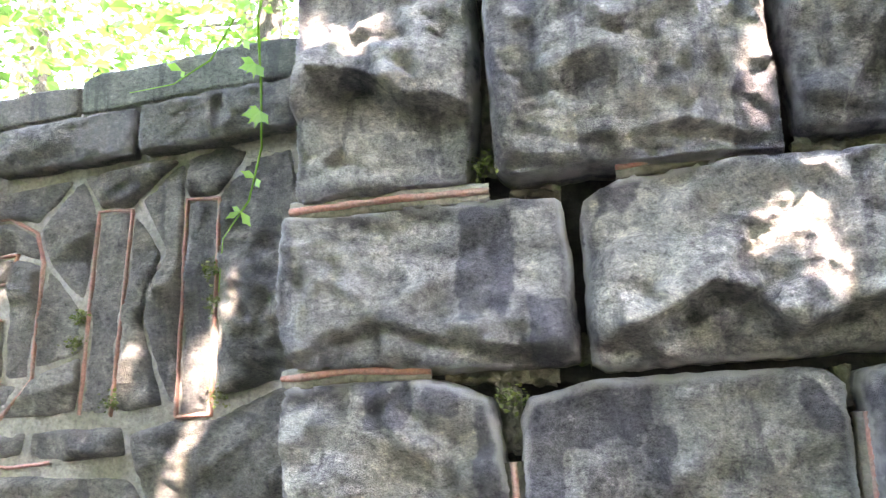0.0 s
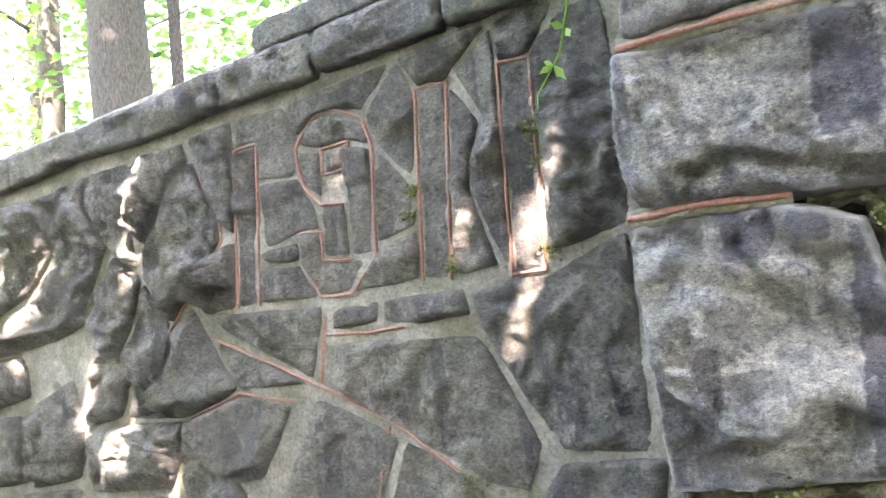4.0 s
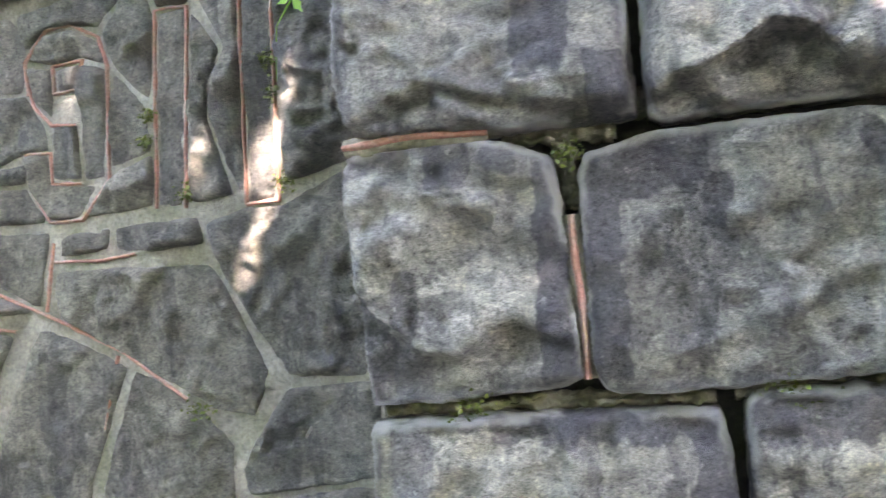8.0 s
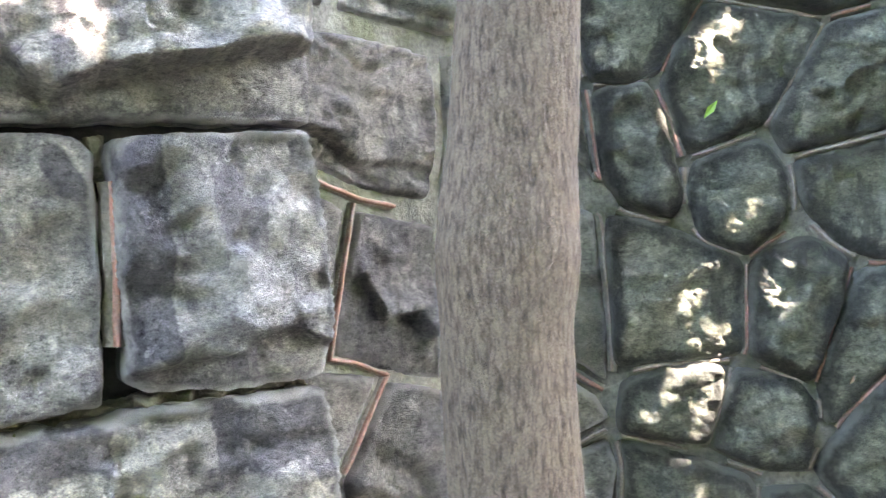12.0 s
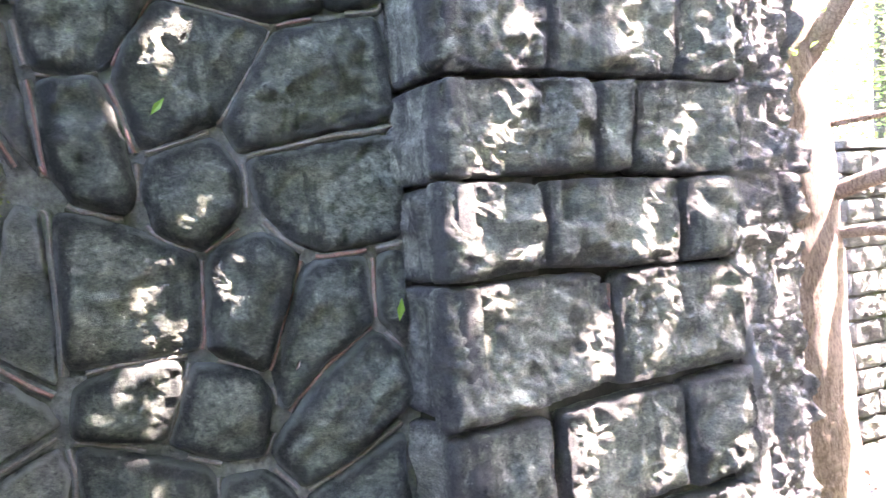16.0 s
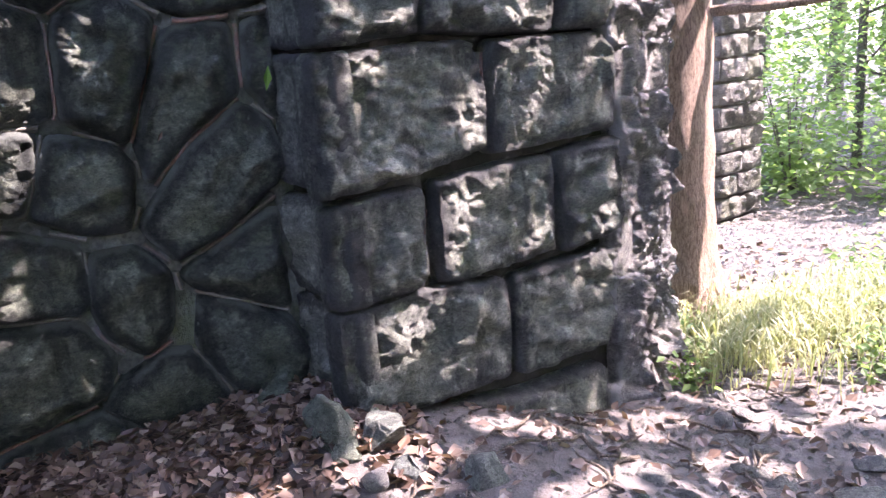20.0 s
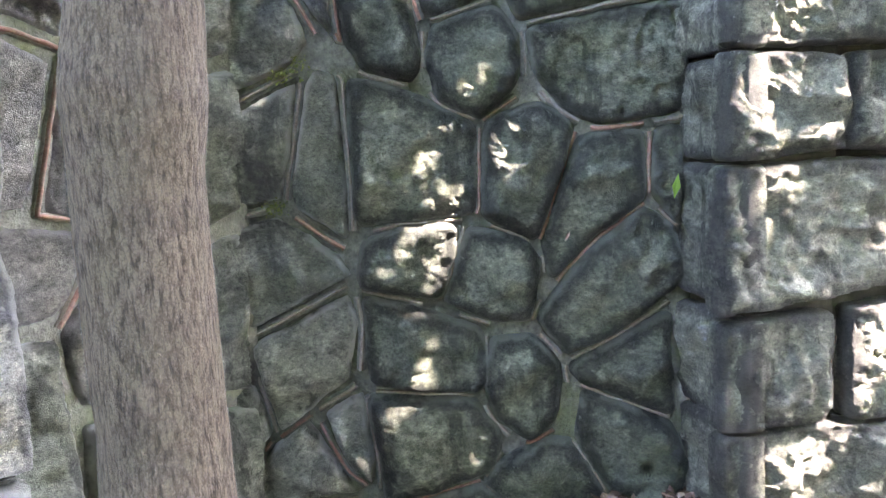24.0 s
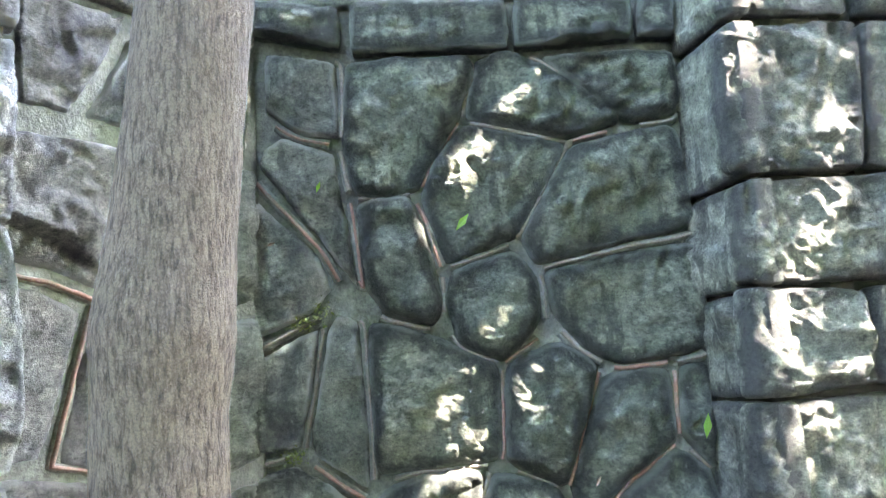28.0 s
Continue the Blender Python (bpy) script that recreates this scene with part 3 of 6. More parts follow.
# date panel
stone(P1, wall_date, STONE_PANEL, (0.03, 2.29), (0.14, 2.28), (0.12, 1.67), (0.01, 1.67), rise=0.030, edge=0.012, gap=0.002, step=0.0095, soft=0.04, facets=3, scoops=1)
stone(P1, wall_date, STONE_PANEL, (-0.28, 2.29), (-0.16, 2.28), (-0.21, 1.68), (-0.32, 1.69), rise=0.030, edge=0.012, gap=0.002, step=0.0095, soft=0.04, facets=3, scoops=1)
stone(P1, wall_date, STONE_PANEL, (-0.82, 2.22), (-0.73, 2.30), (-0.62, 2.30), (-0.51, 2.24), (-0.48, 2.15), (-0.58, 2.19), (-0.71, 2.19), rise=0.030, edge=0.012, gap=0.002, step=0.0095, soft=0.04, facets=3, scoops=1)
stone(P1, wall_date, STONE_PANEL, (-0.58, 2.18), (-0.48, 2.14), (-0.51, 1.80), (-0.61, 1.81), (-0.61, 2.10), rise=0.030, edge=0.012, gap=0.002, step=0.0095, soft=0.04, facets=3, scoops=1)
stone(P1, wall_date, STONE_PANEL, (-0.70, 2.18), (-0.59, 2.18), (-0.61, 2.10), (-0.70, 2.10), rise=0.030, edge=0.012, gap=0.002, step=0.0095, soft=0.04, facets=3, scoops=1)
stone(P1, wall_date, STONE_PANEL, (-0.82, 2.21), (-0.71, 2.18), (-0.72, 2.01), (-0.80, 2.08), rise=0.030, edge=0.012, gap=0.002, step=0.0095, soft=0.04, facets=3, scoops=1)
stone(P1, wall_date, STONE_PANEL, (-0.72, 2.00), (-0.62, 1.99), (-0.61, 1.81), (-0.73, 1.82), rise=0.030, edge=0.012, gap=0.002, step=0.0095, soft=0.04, facets=3, scoops=1)
stone(P1, wall_date, STONE_PANEL, (-0.84, 1.92), (-0.75, 1.91), (-0.74, 1.81), (-0.61, 1.80), (-0.52, 1.79), (-0.63, 1.69), (-0.75, 1.69), (-0.83, 1.79), rise=0.030, edge=0.012, gap=0.002, step=0.0095, soft=0.04, facets=3, scoops=1)
stone(P1, wall_date, STONE_PANEL, (-1.15, 2.27), (-1.03, 2.28), (-1.09, 1.69), (-1.20, 1.69), rise=0.030, edge=0.012, gap=0.002, step=0.0095, soft=0.04, facets=3, scoops=1)
stone(P1, wall_date, STONE_PANEL, (-0.13, 2.31), (0.02, 2.41), (0.02, 2.30), (0.01, 1.70), (-0.02, 1.71), (-0.11, 1.95), (-0.04, 2.14), rise=0.055, edge=0.022, gap=-0.002, step=0.0105, soft=0.05, chip=0.12, bold=1.4, scoops=3)
stone(P1, wall_date, STONE_PANEL, (-0.15, 2.27), (-0.05, 2.14), (-0.12, 1.95), (-0.03, 1.70), (-0.20, 1.69), rise=0.055, edge=0.022, gap=-0.002, step=0.0105, soft=0.05, chip=0.12, bold=1.4, scoops=3)
stone(P1, wall_date, STONE_PANEL, (0.14, 2.29), (0.24, 2.38), (0.37, 2.40), (0.40, 2.19), (0.39, 1.76), (0.15, 1.72), (0.14, 1.79), rise=0.055, edge=0.022, gap=-0.002, step=0.0105, soft=0.05, chip=0.12, bold=1.4, scoops=3)
stone(P1, wall_date, STONE_PANEL, (0.03, 2.41), (0.15, 2.44), (0.24, 2.41), (0.14, 2.29), (0.03, 2.29), rise=0.055, edge=0.022, gap=-0.002, step=0.0105, soft=0.05, chip=0.12, bold=1.4, scoops=3)
stone(P1, wall_date, STONE_PANEL, (-0.35, 2.41), (-0.12, 2.42), (0.02, 2.42), (-0.14, 2.31), (-0.16, 2.29), (-0.27, 2.29), rise=0.055, edge=0.022, gap=-0.002, step=0.0105, soft=0.05, chip=0.12, bold=1.4, scoops=3)
stone(P1, wall_date, STONE_PANEL, (-0.50, 2.26), (-0.35, 2.40), (-0.28, 2.28), (-0.32, 2.01), (-0.46, 2.15), rise=0.055, edge=0.022, gap=-0.002, step=0.0105, soft=0.05, chip=0.12, bold=1.4, scoops=3)
stone(P1, wall_date, STONE_PANEL, (-0.46, 2.14), (-0.33, 1.99), (-0.32, 1.87), (-0.49, 1.83), rise=0.055, edge=0.022, gap=-0.002, step=0.0105, soft=0.05, chip=0.12, bold=1.4, scoops=3)
stone(P1, wall_date, STONE_PANEL, (-0.49, 1.81), (-0.32, 1.86), (-0.33, 1.70), (-0.61, 1.69), rise=0.055, edge=0.022, gap=-0.002, step=0.0105, soft=0.05, chip=0.12, bold=1.4, scoops=3)
stone(P1, wall_date, STONE_PANEL, (-0.86, 2.38), (-0.36, 2.41), (-0.51, 2.28), (-0.62, 2.31), (-0.73, 2.31), (-0.82, 2.26), rise=0.055, edge=0.022, gap=-0.002, step=0.0105, soft=0.05, chip=0.12, bold=1.4, scoops=3)
stone(P1, wall_date, STONE_PANEL, (-1.13, 2.40), (-0.88, 2.38), (-0.82, 2.25), (-0.85, 2.12), (-1.03, 2.14), (-1.03, 2.28), (-1.15, 2.29), rise=0.055, edge=0.022, gap=-0.002, step=0.0105, soft=0.05, chip=0.12, bold=1.4, scoops=3)
stone(P1, wall_date, STONE_PANEL, (-1.03, 2.13), (-0.84, 2.11), (-0.76, 2.00), (-0.75, 1.92), (-0.85, 1.92), (-1.02, 1.89), rise=0.055, edge=0.022, gap=-0.002, step=0.0105, soft=0.05, chip=0.12, bold=1.4, scoops=3)
stone(P1, wall_date, STONE_PANEL, (-1.06, 1.82), (-0.86, 1.81), (-0.77, 1.69), (-1.07, 1.70), rise=0.055, edge=0.022, gap=-0.002, step=0.0105, soft=0.05, chip=0.12, bold=1.4, scoops=3)
stone(P1, wall_date, STONE_PANEL, (-1.03, 1.88), (-0.86, 1.89), (-0.86, 1.82), (-1.03, 1.84), rise=0.055, edge=0.022, gap=-0.002, step=0.0105, soft=0.05, chip=0.12, bold=1.4, scoops=3)
stone(P1, wall_date, STONE_PANEL, (-1.40, 2.39), (-1.16, 2.40), (-1.16, 2.28), (-1.18, 1.96), (-1.26, 2.01), (-1.40, 2.32), rise=0.11, edge=0.05, gap=0.0, soft=0.07, step=0.013, bold=1.6, facets=6, scoops=4, under=0.05)
stone(P1, wall_date, STONE_PANEL, (-1.41, 2.29), (-1.28, 2.02), (-1.27, 1.95), (-1.61, 1.66), (-1.78, 1.91), (-1.75, 1.99), (-1.45, 2.29), rise=0.11, edge=0.05, gap=0.0, soft=0.07, step=0.013, bold=1.6, facets=6, scoops=4, under=0.05)
stone(P1, wall_date, STONE_PANEL, (-1.83, 2.38), (-1.46, 2.38), (-1.44, 2.30), (-1.77, 2.00), (-1.85, 2.10), rise=0.11, edge=0.05, gap=0.0, soft=0.07, step=0.013, bold=1.6, facets=6, scoops=4, under=0.05)
stone(P1, wall_date, STONE_PANEL, (-2.12, 2.38), (-1.85, 2.38), (-1.86, 2.11), (-1.80, 1.91), (-2.00, 2.03), (-2.13, 2.23), rise=0.11, edge=0.05, gap=0.0, soft=0.07, step=0.013, bold=1.6, facets=6, scoops=4, under=0.05)
stone(P1, wall_date, STONE_PANEL, (-2.50, 2.36), (-2.13, 2.38), (-2.15, 2.24), (-2.03, 2.04), (-2.25, 1.76), (-2.46, 2.04), rise=0.11, edge=0.05, gap=0.0, soft=0.07, step=0.013, bold=1.6, facets=6, scoops=4, under=0.05)
stone(P1, wall_date, STONE_PANEL, (-3.36, 2.33), (-2.53, 2.36), (-2.47, 2.06), (-2.69, 1.91), (-3.41, 1.72), rise=0.11, edge=0.05, gap=0.0, soft=0.07, step=0.013, bold=1.6, facets=6, scoops=4, under=0.05)
stone(P1, wall_date, STONE_PANEL, (-1.27, 1.93), (-1.19, 1.94), (-1.21, 1.69), (-1.38, 1.68), (-1.46, 1.75), rise=0.11, edge=0.05, gap=0.0, soft=0.07, step=0.013, bold=1.6, facets=6, scoops=4, under=0.05)
stone(P1, wall_date, STONE_PANEL, (-2.00, 2.01), (-1.79, 1.88), (-1.87, 1.70), (-2.00, 1.55), (-2.19, 1.71), rise=0.11, edge=0.05, gap=0.0, soft=0.07, step=0.013, bold=1.6, facets=6, scoops=4, under=0.05)
stone(P1, wall_date, STONE_PANEL, (-2.45, 2.02), (-2.22, 1.72), (-2.51, 1.66), (-3.42, 1.60), (-2.69, 1.87), rise=0.11, edge=0.05, gap=0.0, soft=0.07, step=0.013, bold=1.6, facets=6, scoops=4, under=0.05)
stone(P1, wall_date, STONE_PANEL, (-1.79, 1.87), (-1.60, 1.64), (-1.69, 1.39), (-1.90, 1.42), (-1.97, 1.54), (-1.85, 1.70), rise=0.11, edge=0.05, gap=0.0, soft=0.07, step=0.013, bold=1.6, facets=6, scoops=4, under=0.05)
stone(P1, wall_date, STONE_PANEL, (-1.47, 1.73), (-1.31, 1.50), (-1.23, 1.39), (-1.54, 1.30), (-1.66, 1.41), (-1.60, 1.63), rise=0.11, edge=0.05, gap=0.0, soft=0.07, step=0.013, bold=1.6, facets=6, scoops=4, under=0.05)
stone(P1, wall_date, STONE_PANEL, (-1.37, 1.68), (-0.76, 1.66), (-0.83, 1.41), (-1.20, 1.58), rise=0.055, edge=0.022, gap=-0.002, step=0.0105, soft=0.05, chip=0.12, bold=1.4, scoops=3)
stone(P1, wall_date, STONE_PANEL, (-1.34, 1.58), (-0.85, 1.40), (-1.22, 1.39), rise=0.055, edge=0.022, gap=-0.002, step=0.0105, soft=0.05, chip=0.12, bold=1.4, scoops=3)
stone(P1, wall_date, STONE_PANEL, (-0.72, 1.64), (-0.51, 1.65), (-0.52, 1.58), (-0.73, 1.57), rise=0.055, edge=0.022, gap=-0.002, step=0.0105, soft=0.05, chip=0.12, bold=1.4, scoops=3)
stone(P1, wall_date, STONE_PANEL, (-0.49, 1.65), (-0.17, 1.65), (-0.15, 1.57), (-0.36, 1.56), (-0.49, 1.58), rise=0.055, edge=0.022, gap=-0.002, step=0.0105, soft=0.05, chip=0.12, bold=1.4, scoops=3)
stone(P1, wall_date, STONE_PANEL, (-0.75, 1.53), (-0.14, 1.51), (-0.10, 1.46), (0.05, 1.19), (-0.01, 1.06), (-0.15, 1.08), (-0.72, 1.37), (-0.75, 1.44), rise=0.055, edge=0.022, gap=-0.002, step=0.0105, soft=0.05, chip=0.12, bold=1.4, scoops=3)
stone(P1, wall_date, STONE_PANEL, (-0.14, 1.63), (-0.01, 1.66), (0.13, 1.66), (0.38, 1.75), (0.38, 1.52), (0.37, 1.17), (0.11, 1.17), (-0.09, 1.47), (-0.12, 1.54), rise=0.055, edge=0.022, gap=-0.002, step=0.0105, soft=0.05, chip=0.12, bold=1.4, scoops=3)
stone(P1, wall_date, STONE_PANEL, (-1.54, 1.29), (-1.22, 1.37), (-0.94, 1.33), (-1.13, 1.07), (-1.34, 1.04), (-1.58, 1.24), rise=0.11, edge=0.05, gap=0.0, soft=0.07, step=0.013, bold=1.6, facets=6, scoops=4, under=0.05)
stone(P1, wall_date, STONE_PANEL, (-0.84, 1.36), (-0.47, 1.22), (-0.65, 0.85), (-0.71, 0.55), (-1.12, 0.50), (-1.10, 0.86), rise=0.055, edge=0.022, gap=-0.002, step=0.0105, soft=0.05, chip=0.12, bold=1.4, scoops=3)
stone(P1, wall_date, STONE_PANEL, (-0.45, 1.21), (-0.22, 1.10), (-0.09, 0.97), (-0.11, 0.62), (-0.65, 0.55), (-0.60, 0.85), rise=0.055, edge=0.022, gap=-0.002, step=0.0105, soft=0.05, chip=0.12, bold=1.4, scoops=3)
stone(P1, wall_date, STONE_PANEL, (-0.07, 0.92), (0.10, 1.14), (0.41, 1.16), (0.38, 0.89), (-0.06, 0.83), rise=0.055, edge=0.022, gap=-0.002, step=0.0105, soft=0.05, chip=0.12, bold=1.4, scoops=3)
stone(P1, wall_date, STONE_PANEL, (-0.07, 0.81), (0.38, 0.88), (0.35, 0.60), (-0.06, 0.54), rise=0.055, edge=0.022, gap=-0.002, step=0.0105, soft=0.05, chip=0.12, bold=1.4, scoops=3)
stone(P1, wall_date, STONE_PANEL, (-2.28, 1.24), (-1.97, 1.28), (-1.52, 1.29), (-1.66, 1.02), (-2.23, 0.99), rise=0.11, edge=0.05, gap=0.0, soft=0.07, step=0.013, bold=1.6, facets=6, scoops=4, under=0.05)
stone(P1, wall_date, STONE_PANEL, (-2.71, 1.36), (-2.36, 1.50), (-2.28, 1.27), (-2.33, 1.05), (-2.76, 0.99), rise=0.11, edge=0.05, gap=0.0, soft=0.07, step=0.013, bold=1.6, facets=6, scoops=4, under=0.05)
stone(P1, wall_date, STONE_PANEL, (-2.22, 1.56), (-2.04, 1.61), (-1.90, 1.50), (-1.98, 1.31), (-2.26, 1.27), rise=0.11, edge=0.05, gap=0.0, soft=0.07, step=0.013, bold=1.6, facets=6, scoops=4, under=0.05)
stone(P1, wall_date, STONE_PANEL, (-1.86, 1.47), (-1.72, 1.53), (-1.53, 1.39), (-1.52, 1.30), (-1.92, 1.30), rise=0.11, edge=0.05, gap=0.0, soft=0.07, step=0.013, bold=1.6, facets=6, scoops=4, under=0.05)
stone(P1, wall_date, STONE_PANEL, (-1.57, 1.24), (-1.40, 1.23), (-1.13, 0.88), (-1.30, 0.69), (-1.57, 0.93), rise=0.11, edge=0.05, gap=0.0, soft=0.07, step=0.013, bold=1.6, facets=6, scoops=4, under=0.05)
stone(P1, wall_date, STONE_PANEL, (-2.25, 0.96), (-1.67, 1.00), (-1.64, 0.79), (-1.86, 0.59), (-2.26, 0.63), rise=0.11, edge=0.05, gap=0.0, soft=0.07, step=0.013, bold=1.6, facets=6, scoops=4, under=0.05)
stone(P1, wall_date, STONE_PANEL, (-2.97, 0.96), (-2.31, 1.02), (-2.30, 0.63), (-2.43, 0.34), (-3.07, 0.27), rise=0.11, edge=0.05, gap=0.0, soft=0.07, step=0.013, bold=1.6, facets=6, scoops=4, under=0.05)
stone(P1, wall_date, STONE_PANEL, (-1.59, 0.88), (-1.31, 0.67), (-1.37, 0.39), (-1.90, 0.32), (-1.83, 0.57), rise=0.11, edge=0.05, gap=0.0, soft=0.07, step=0.013, bold=1.6, facets=6, scoops=4, under=0.05)
stone(P1, wall_date, STONE_PANEL, (-1.26, 0.75), (-1.13, 0.85), (-1.13, 0.50), (-1.16, 0.37), (-1.34, 0.35), rise=0.11, edge=0.05, gap=0.0, soft=0.07, step=0.013, bold=1.6, facets=6, scoops=4, under=0.05)
bead(P1, wall_date, (0.01, 1.67), (0.03, 2.29), (0.14, 2.28), (0.12, 1.67), (0.01, 1.67), width=0.0125)
bead(P1, wall_date, (-0.32, 1.69), (-0.28, 2.29), (-0.16, 2.28), (-0.21, 1.68), width=0.0125)
bead(P1, wall_date, (-0.82, 2.11), (-0.83, 2.22), (-0.73, 2.31), (-0.62, 2.31), (-0.51, 2.25), (-0.48, 2.15), (-0.50, 1.80), (-0.62, 1.68), (-0.76, 1.69), (-0.83, 1.79), (-0.85, 1.92), (-0.74, 1.91), (-0.74, 1.81), (-0.61, 1.80), width=0.0125)
bead(P1, wall_date, (-0.61, 2.10), (-0.71, 2.10), (-0.71, 2.19), (-0.58, 2.19), (-0.61, 2.10), width=0.0125)
bead(P1, wall_date, (-0.82, 2.14), (-0.80, 2.07), (-0.73, 2.00), (-0.62, 1.99), width=0.0125)
bead(P1, wall_date, (-1.20, 1.69), (-1.16, 2.28), (-1.03, 2.28), (-1.08, 1.69), width=0.0125)
bead(P1, wall_date, (-1.42, 2.32), (-1.27, 2.03), (-1.27, 1.95), (-1.63, 1.64), width=0.0125)
bead(P1, wall_date, (-2.12, 2.38), (-2.14, 2.23), (-2.01, 2.03), width=0.0125)
bead(P1, wall_date, (-1.35, 1.59), (-0.83, 1.40), (-0.49, 1.26), (-0.25, 1.11), width=0.0125)
bead(P1, wall_date, (-0.75, 1.56), (-0.56, 1.55), (-0.41, 1.56), width=0.0125)
bead(P1, wall_date, (-0.75, 1.62), (-0.77, 1.54), (-0.80, 1.40), width=0.0125)
bead(P1, wall_date, (-0.51, 1.25), (-0.58, 1.02), width=0.0125)
bead(P1, wall_date, (-1.52, 1.30), (-1.22, 1.38), (-0.94, 1.34), width=0.0125)
# centre pier
BLOCK = dict(rise=0.105, gap=-0.004, edge=0.040, draft=0.45, round_=0.15, soft=0.03, step=0.0095, rough=1.1, chip=0.15, facets=6, scoops=3, bold=1.0)
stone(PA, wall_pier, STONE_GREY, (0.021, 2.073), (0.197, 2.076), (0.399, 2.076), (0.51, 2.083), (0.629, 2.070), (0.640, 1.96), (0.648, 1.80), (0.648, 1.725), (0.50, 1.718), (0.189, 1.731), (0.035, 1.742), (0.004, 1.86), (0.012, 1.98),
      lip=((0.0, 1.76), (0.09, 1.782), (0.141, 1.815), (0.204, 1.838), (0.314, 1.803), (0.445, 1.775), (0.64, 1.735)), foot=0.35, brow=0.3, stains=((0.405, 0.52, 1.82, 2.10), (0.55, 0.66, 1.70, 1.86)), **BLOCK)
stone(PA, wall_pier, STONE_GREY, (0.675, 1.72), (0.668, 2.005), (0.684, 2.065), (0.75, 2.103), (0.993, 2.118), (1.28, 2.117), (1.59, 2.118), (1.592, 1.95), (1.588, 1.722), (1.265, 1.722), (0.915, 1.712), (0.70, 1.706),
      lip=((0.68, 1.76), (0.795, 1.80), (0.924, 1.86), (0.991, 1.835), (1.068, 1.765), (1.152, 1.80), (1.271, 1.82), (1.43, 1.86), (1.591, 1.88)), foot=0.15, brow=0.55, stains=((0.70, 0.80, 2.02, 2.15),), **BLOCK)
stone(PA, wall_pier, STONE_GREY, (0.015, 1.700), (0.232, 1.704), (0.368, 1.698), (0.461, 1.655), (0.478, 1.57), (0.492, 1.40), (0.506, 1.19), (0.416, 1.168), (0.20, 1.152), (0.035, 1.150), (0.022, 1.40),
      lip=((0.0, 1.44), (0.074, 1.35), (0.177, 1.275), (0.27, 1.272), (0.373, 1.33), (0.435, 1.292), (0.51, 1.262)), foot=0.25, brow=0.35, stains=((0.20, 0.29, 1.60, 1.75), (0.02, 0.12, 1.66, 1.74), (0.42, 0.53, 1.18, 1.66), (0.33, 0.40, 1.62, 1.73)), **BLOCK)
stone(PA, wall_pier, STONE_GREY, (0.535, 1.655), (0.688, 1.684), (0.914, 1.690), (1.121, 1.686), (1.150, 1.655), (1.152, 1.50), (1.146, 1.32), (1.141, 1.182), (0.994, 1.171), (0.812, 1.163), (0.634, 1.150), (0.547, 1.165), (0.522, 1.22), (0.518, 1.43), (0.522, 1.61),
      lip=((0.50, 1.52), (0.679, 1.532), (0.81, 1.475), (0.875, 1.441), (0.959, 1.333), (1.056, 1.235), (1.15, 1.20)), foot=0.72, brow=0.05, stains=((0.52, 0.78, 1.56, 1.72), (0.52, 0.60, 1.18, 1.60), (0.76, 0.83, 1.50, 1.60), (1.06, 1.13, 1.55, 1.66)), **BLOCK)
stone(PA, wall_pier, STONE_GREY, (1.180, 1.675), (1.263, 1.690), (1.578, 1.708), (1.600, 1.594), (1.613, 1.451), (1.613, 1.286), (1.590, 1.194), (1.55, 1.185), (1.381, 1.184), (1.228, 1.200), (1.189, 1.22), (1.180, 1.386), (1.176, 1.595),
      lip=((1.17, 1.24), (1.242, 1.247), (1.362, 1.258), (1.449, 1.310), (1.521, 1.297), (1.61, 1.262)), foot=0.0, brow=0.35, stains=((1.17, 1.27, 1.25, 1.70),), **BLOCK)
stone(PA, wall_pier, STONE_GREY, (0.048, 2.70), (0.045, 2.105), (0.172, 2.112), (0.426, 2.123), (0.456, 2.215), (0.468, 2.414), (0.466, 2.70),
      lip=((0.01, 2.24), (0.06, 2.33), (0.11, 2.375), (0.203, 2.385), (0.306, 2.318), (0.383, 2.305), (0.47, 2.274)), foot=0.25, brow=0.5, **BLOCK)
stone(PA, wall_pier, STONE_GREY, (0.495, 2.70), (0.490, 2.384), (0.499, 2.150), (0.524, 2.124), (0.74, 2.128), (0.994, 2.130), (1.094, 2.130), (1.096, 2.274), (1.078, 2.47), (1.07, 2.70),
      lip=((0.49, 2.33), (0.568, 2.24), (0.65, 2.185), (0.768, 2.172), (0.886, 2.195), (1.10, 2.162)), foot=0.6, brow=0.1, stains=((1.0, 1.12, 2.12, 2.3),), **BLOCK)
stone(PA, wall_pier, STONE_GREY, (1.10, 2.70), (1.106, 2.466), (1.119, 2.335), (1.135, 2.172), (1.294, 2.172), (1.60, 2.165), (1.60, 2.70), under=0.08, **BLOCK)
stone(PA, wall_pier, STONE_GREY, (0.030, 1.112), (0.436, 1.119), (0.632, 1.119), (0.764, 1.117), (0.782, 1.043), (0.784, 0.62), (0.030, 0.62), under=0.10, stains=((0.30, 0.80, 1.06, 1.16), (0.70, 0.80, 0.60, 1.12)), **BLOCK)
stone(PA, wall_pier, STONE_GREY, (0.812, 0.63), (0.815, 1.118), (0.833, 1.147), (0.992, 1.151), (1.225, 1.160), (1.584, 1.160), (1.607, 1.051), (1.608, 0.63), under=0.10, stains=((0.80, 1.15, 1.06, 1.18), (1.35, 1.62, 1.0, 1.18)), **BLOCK)
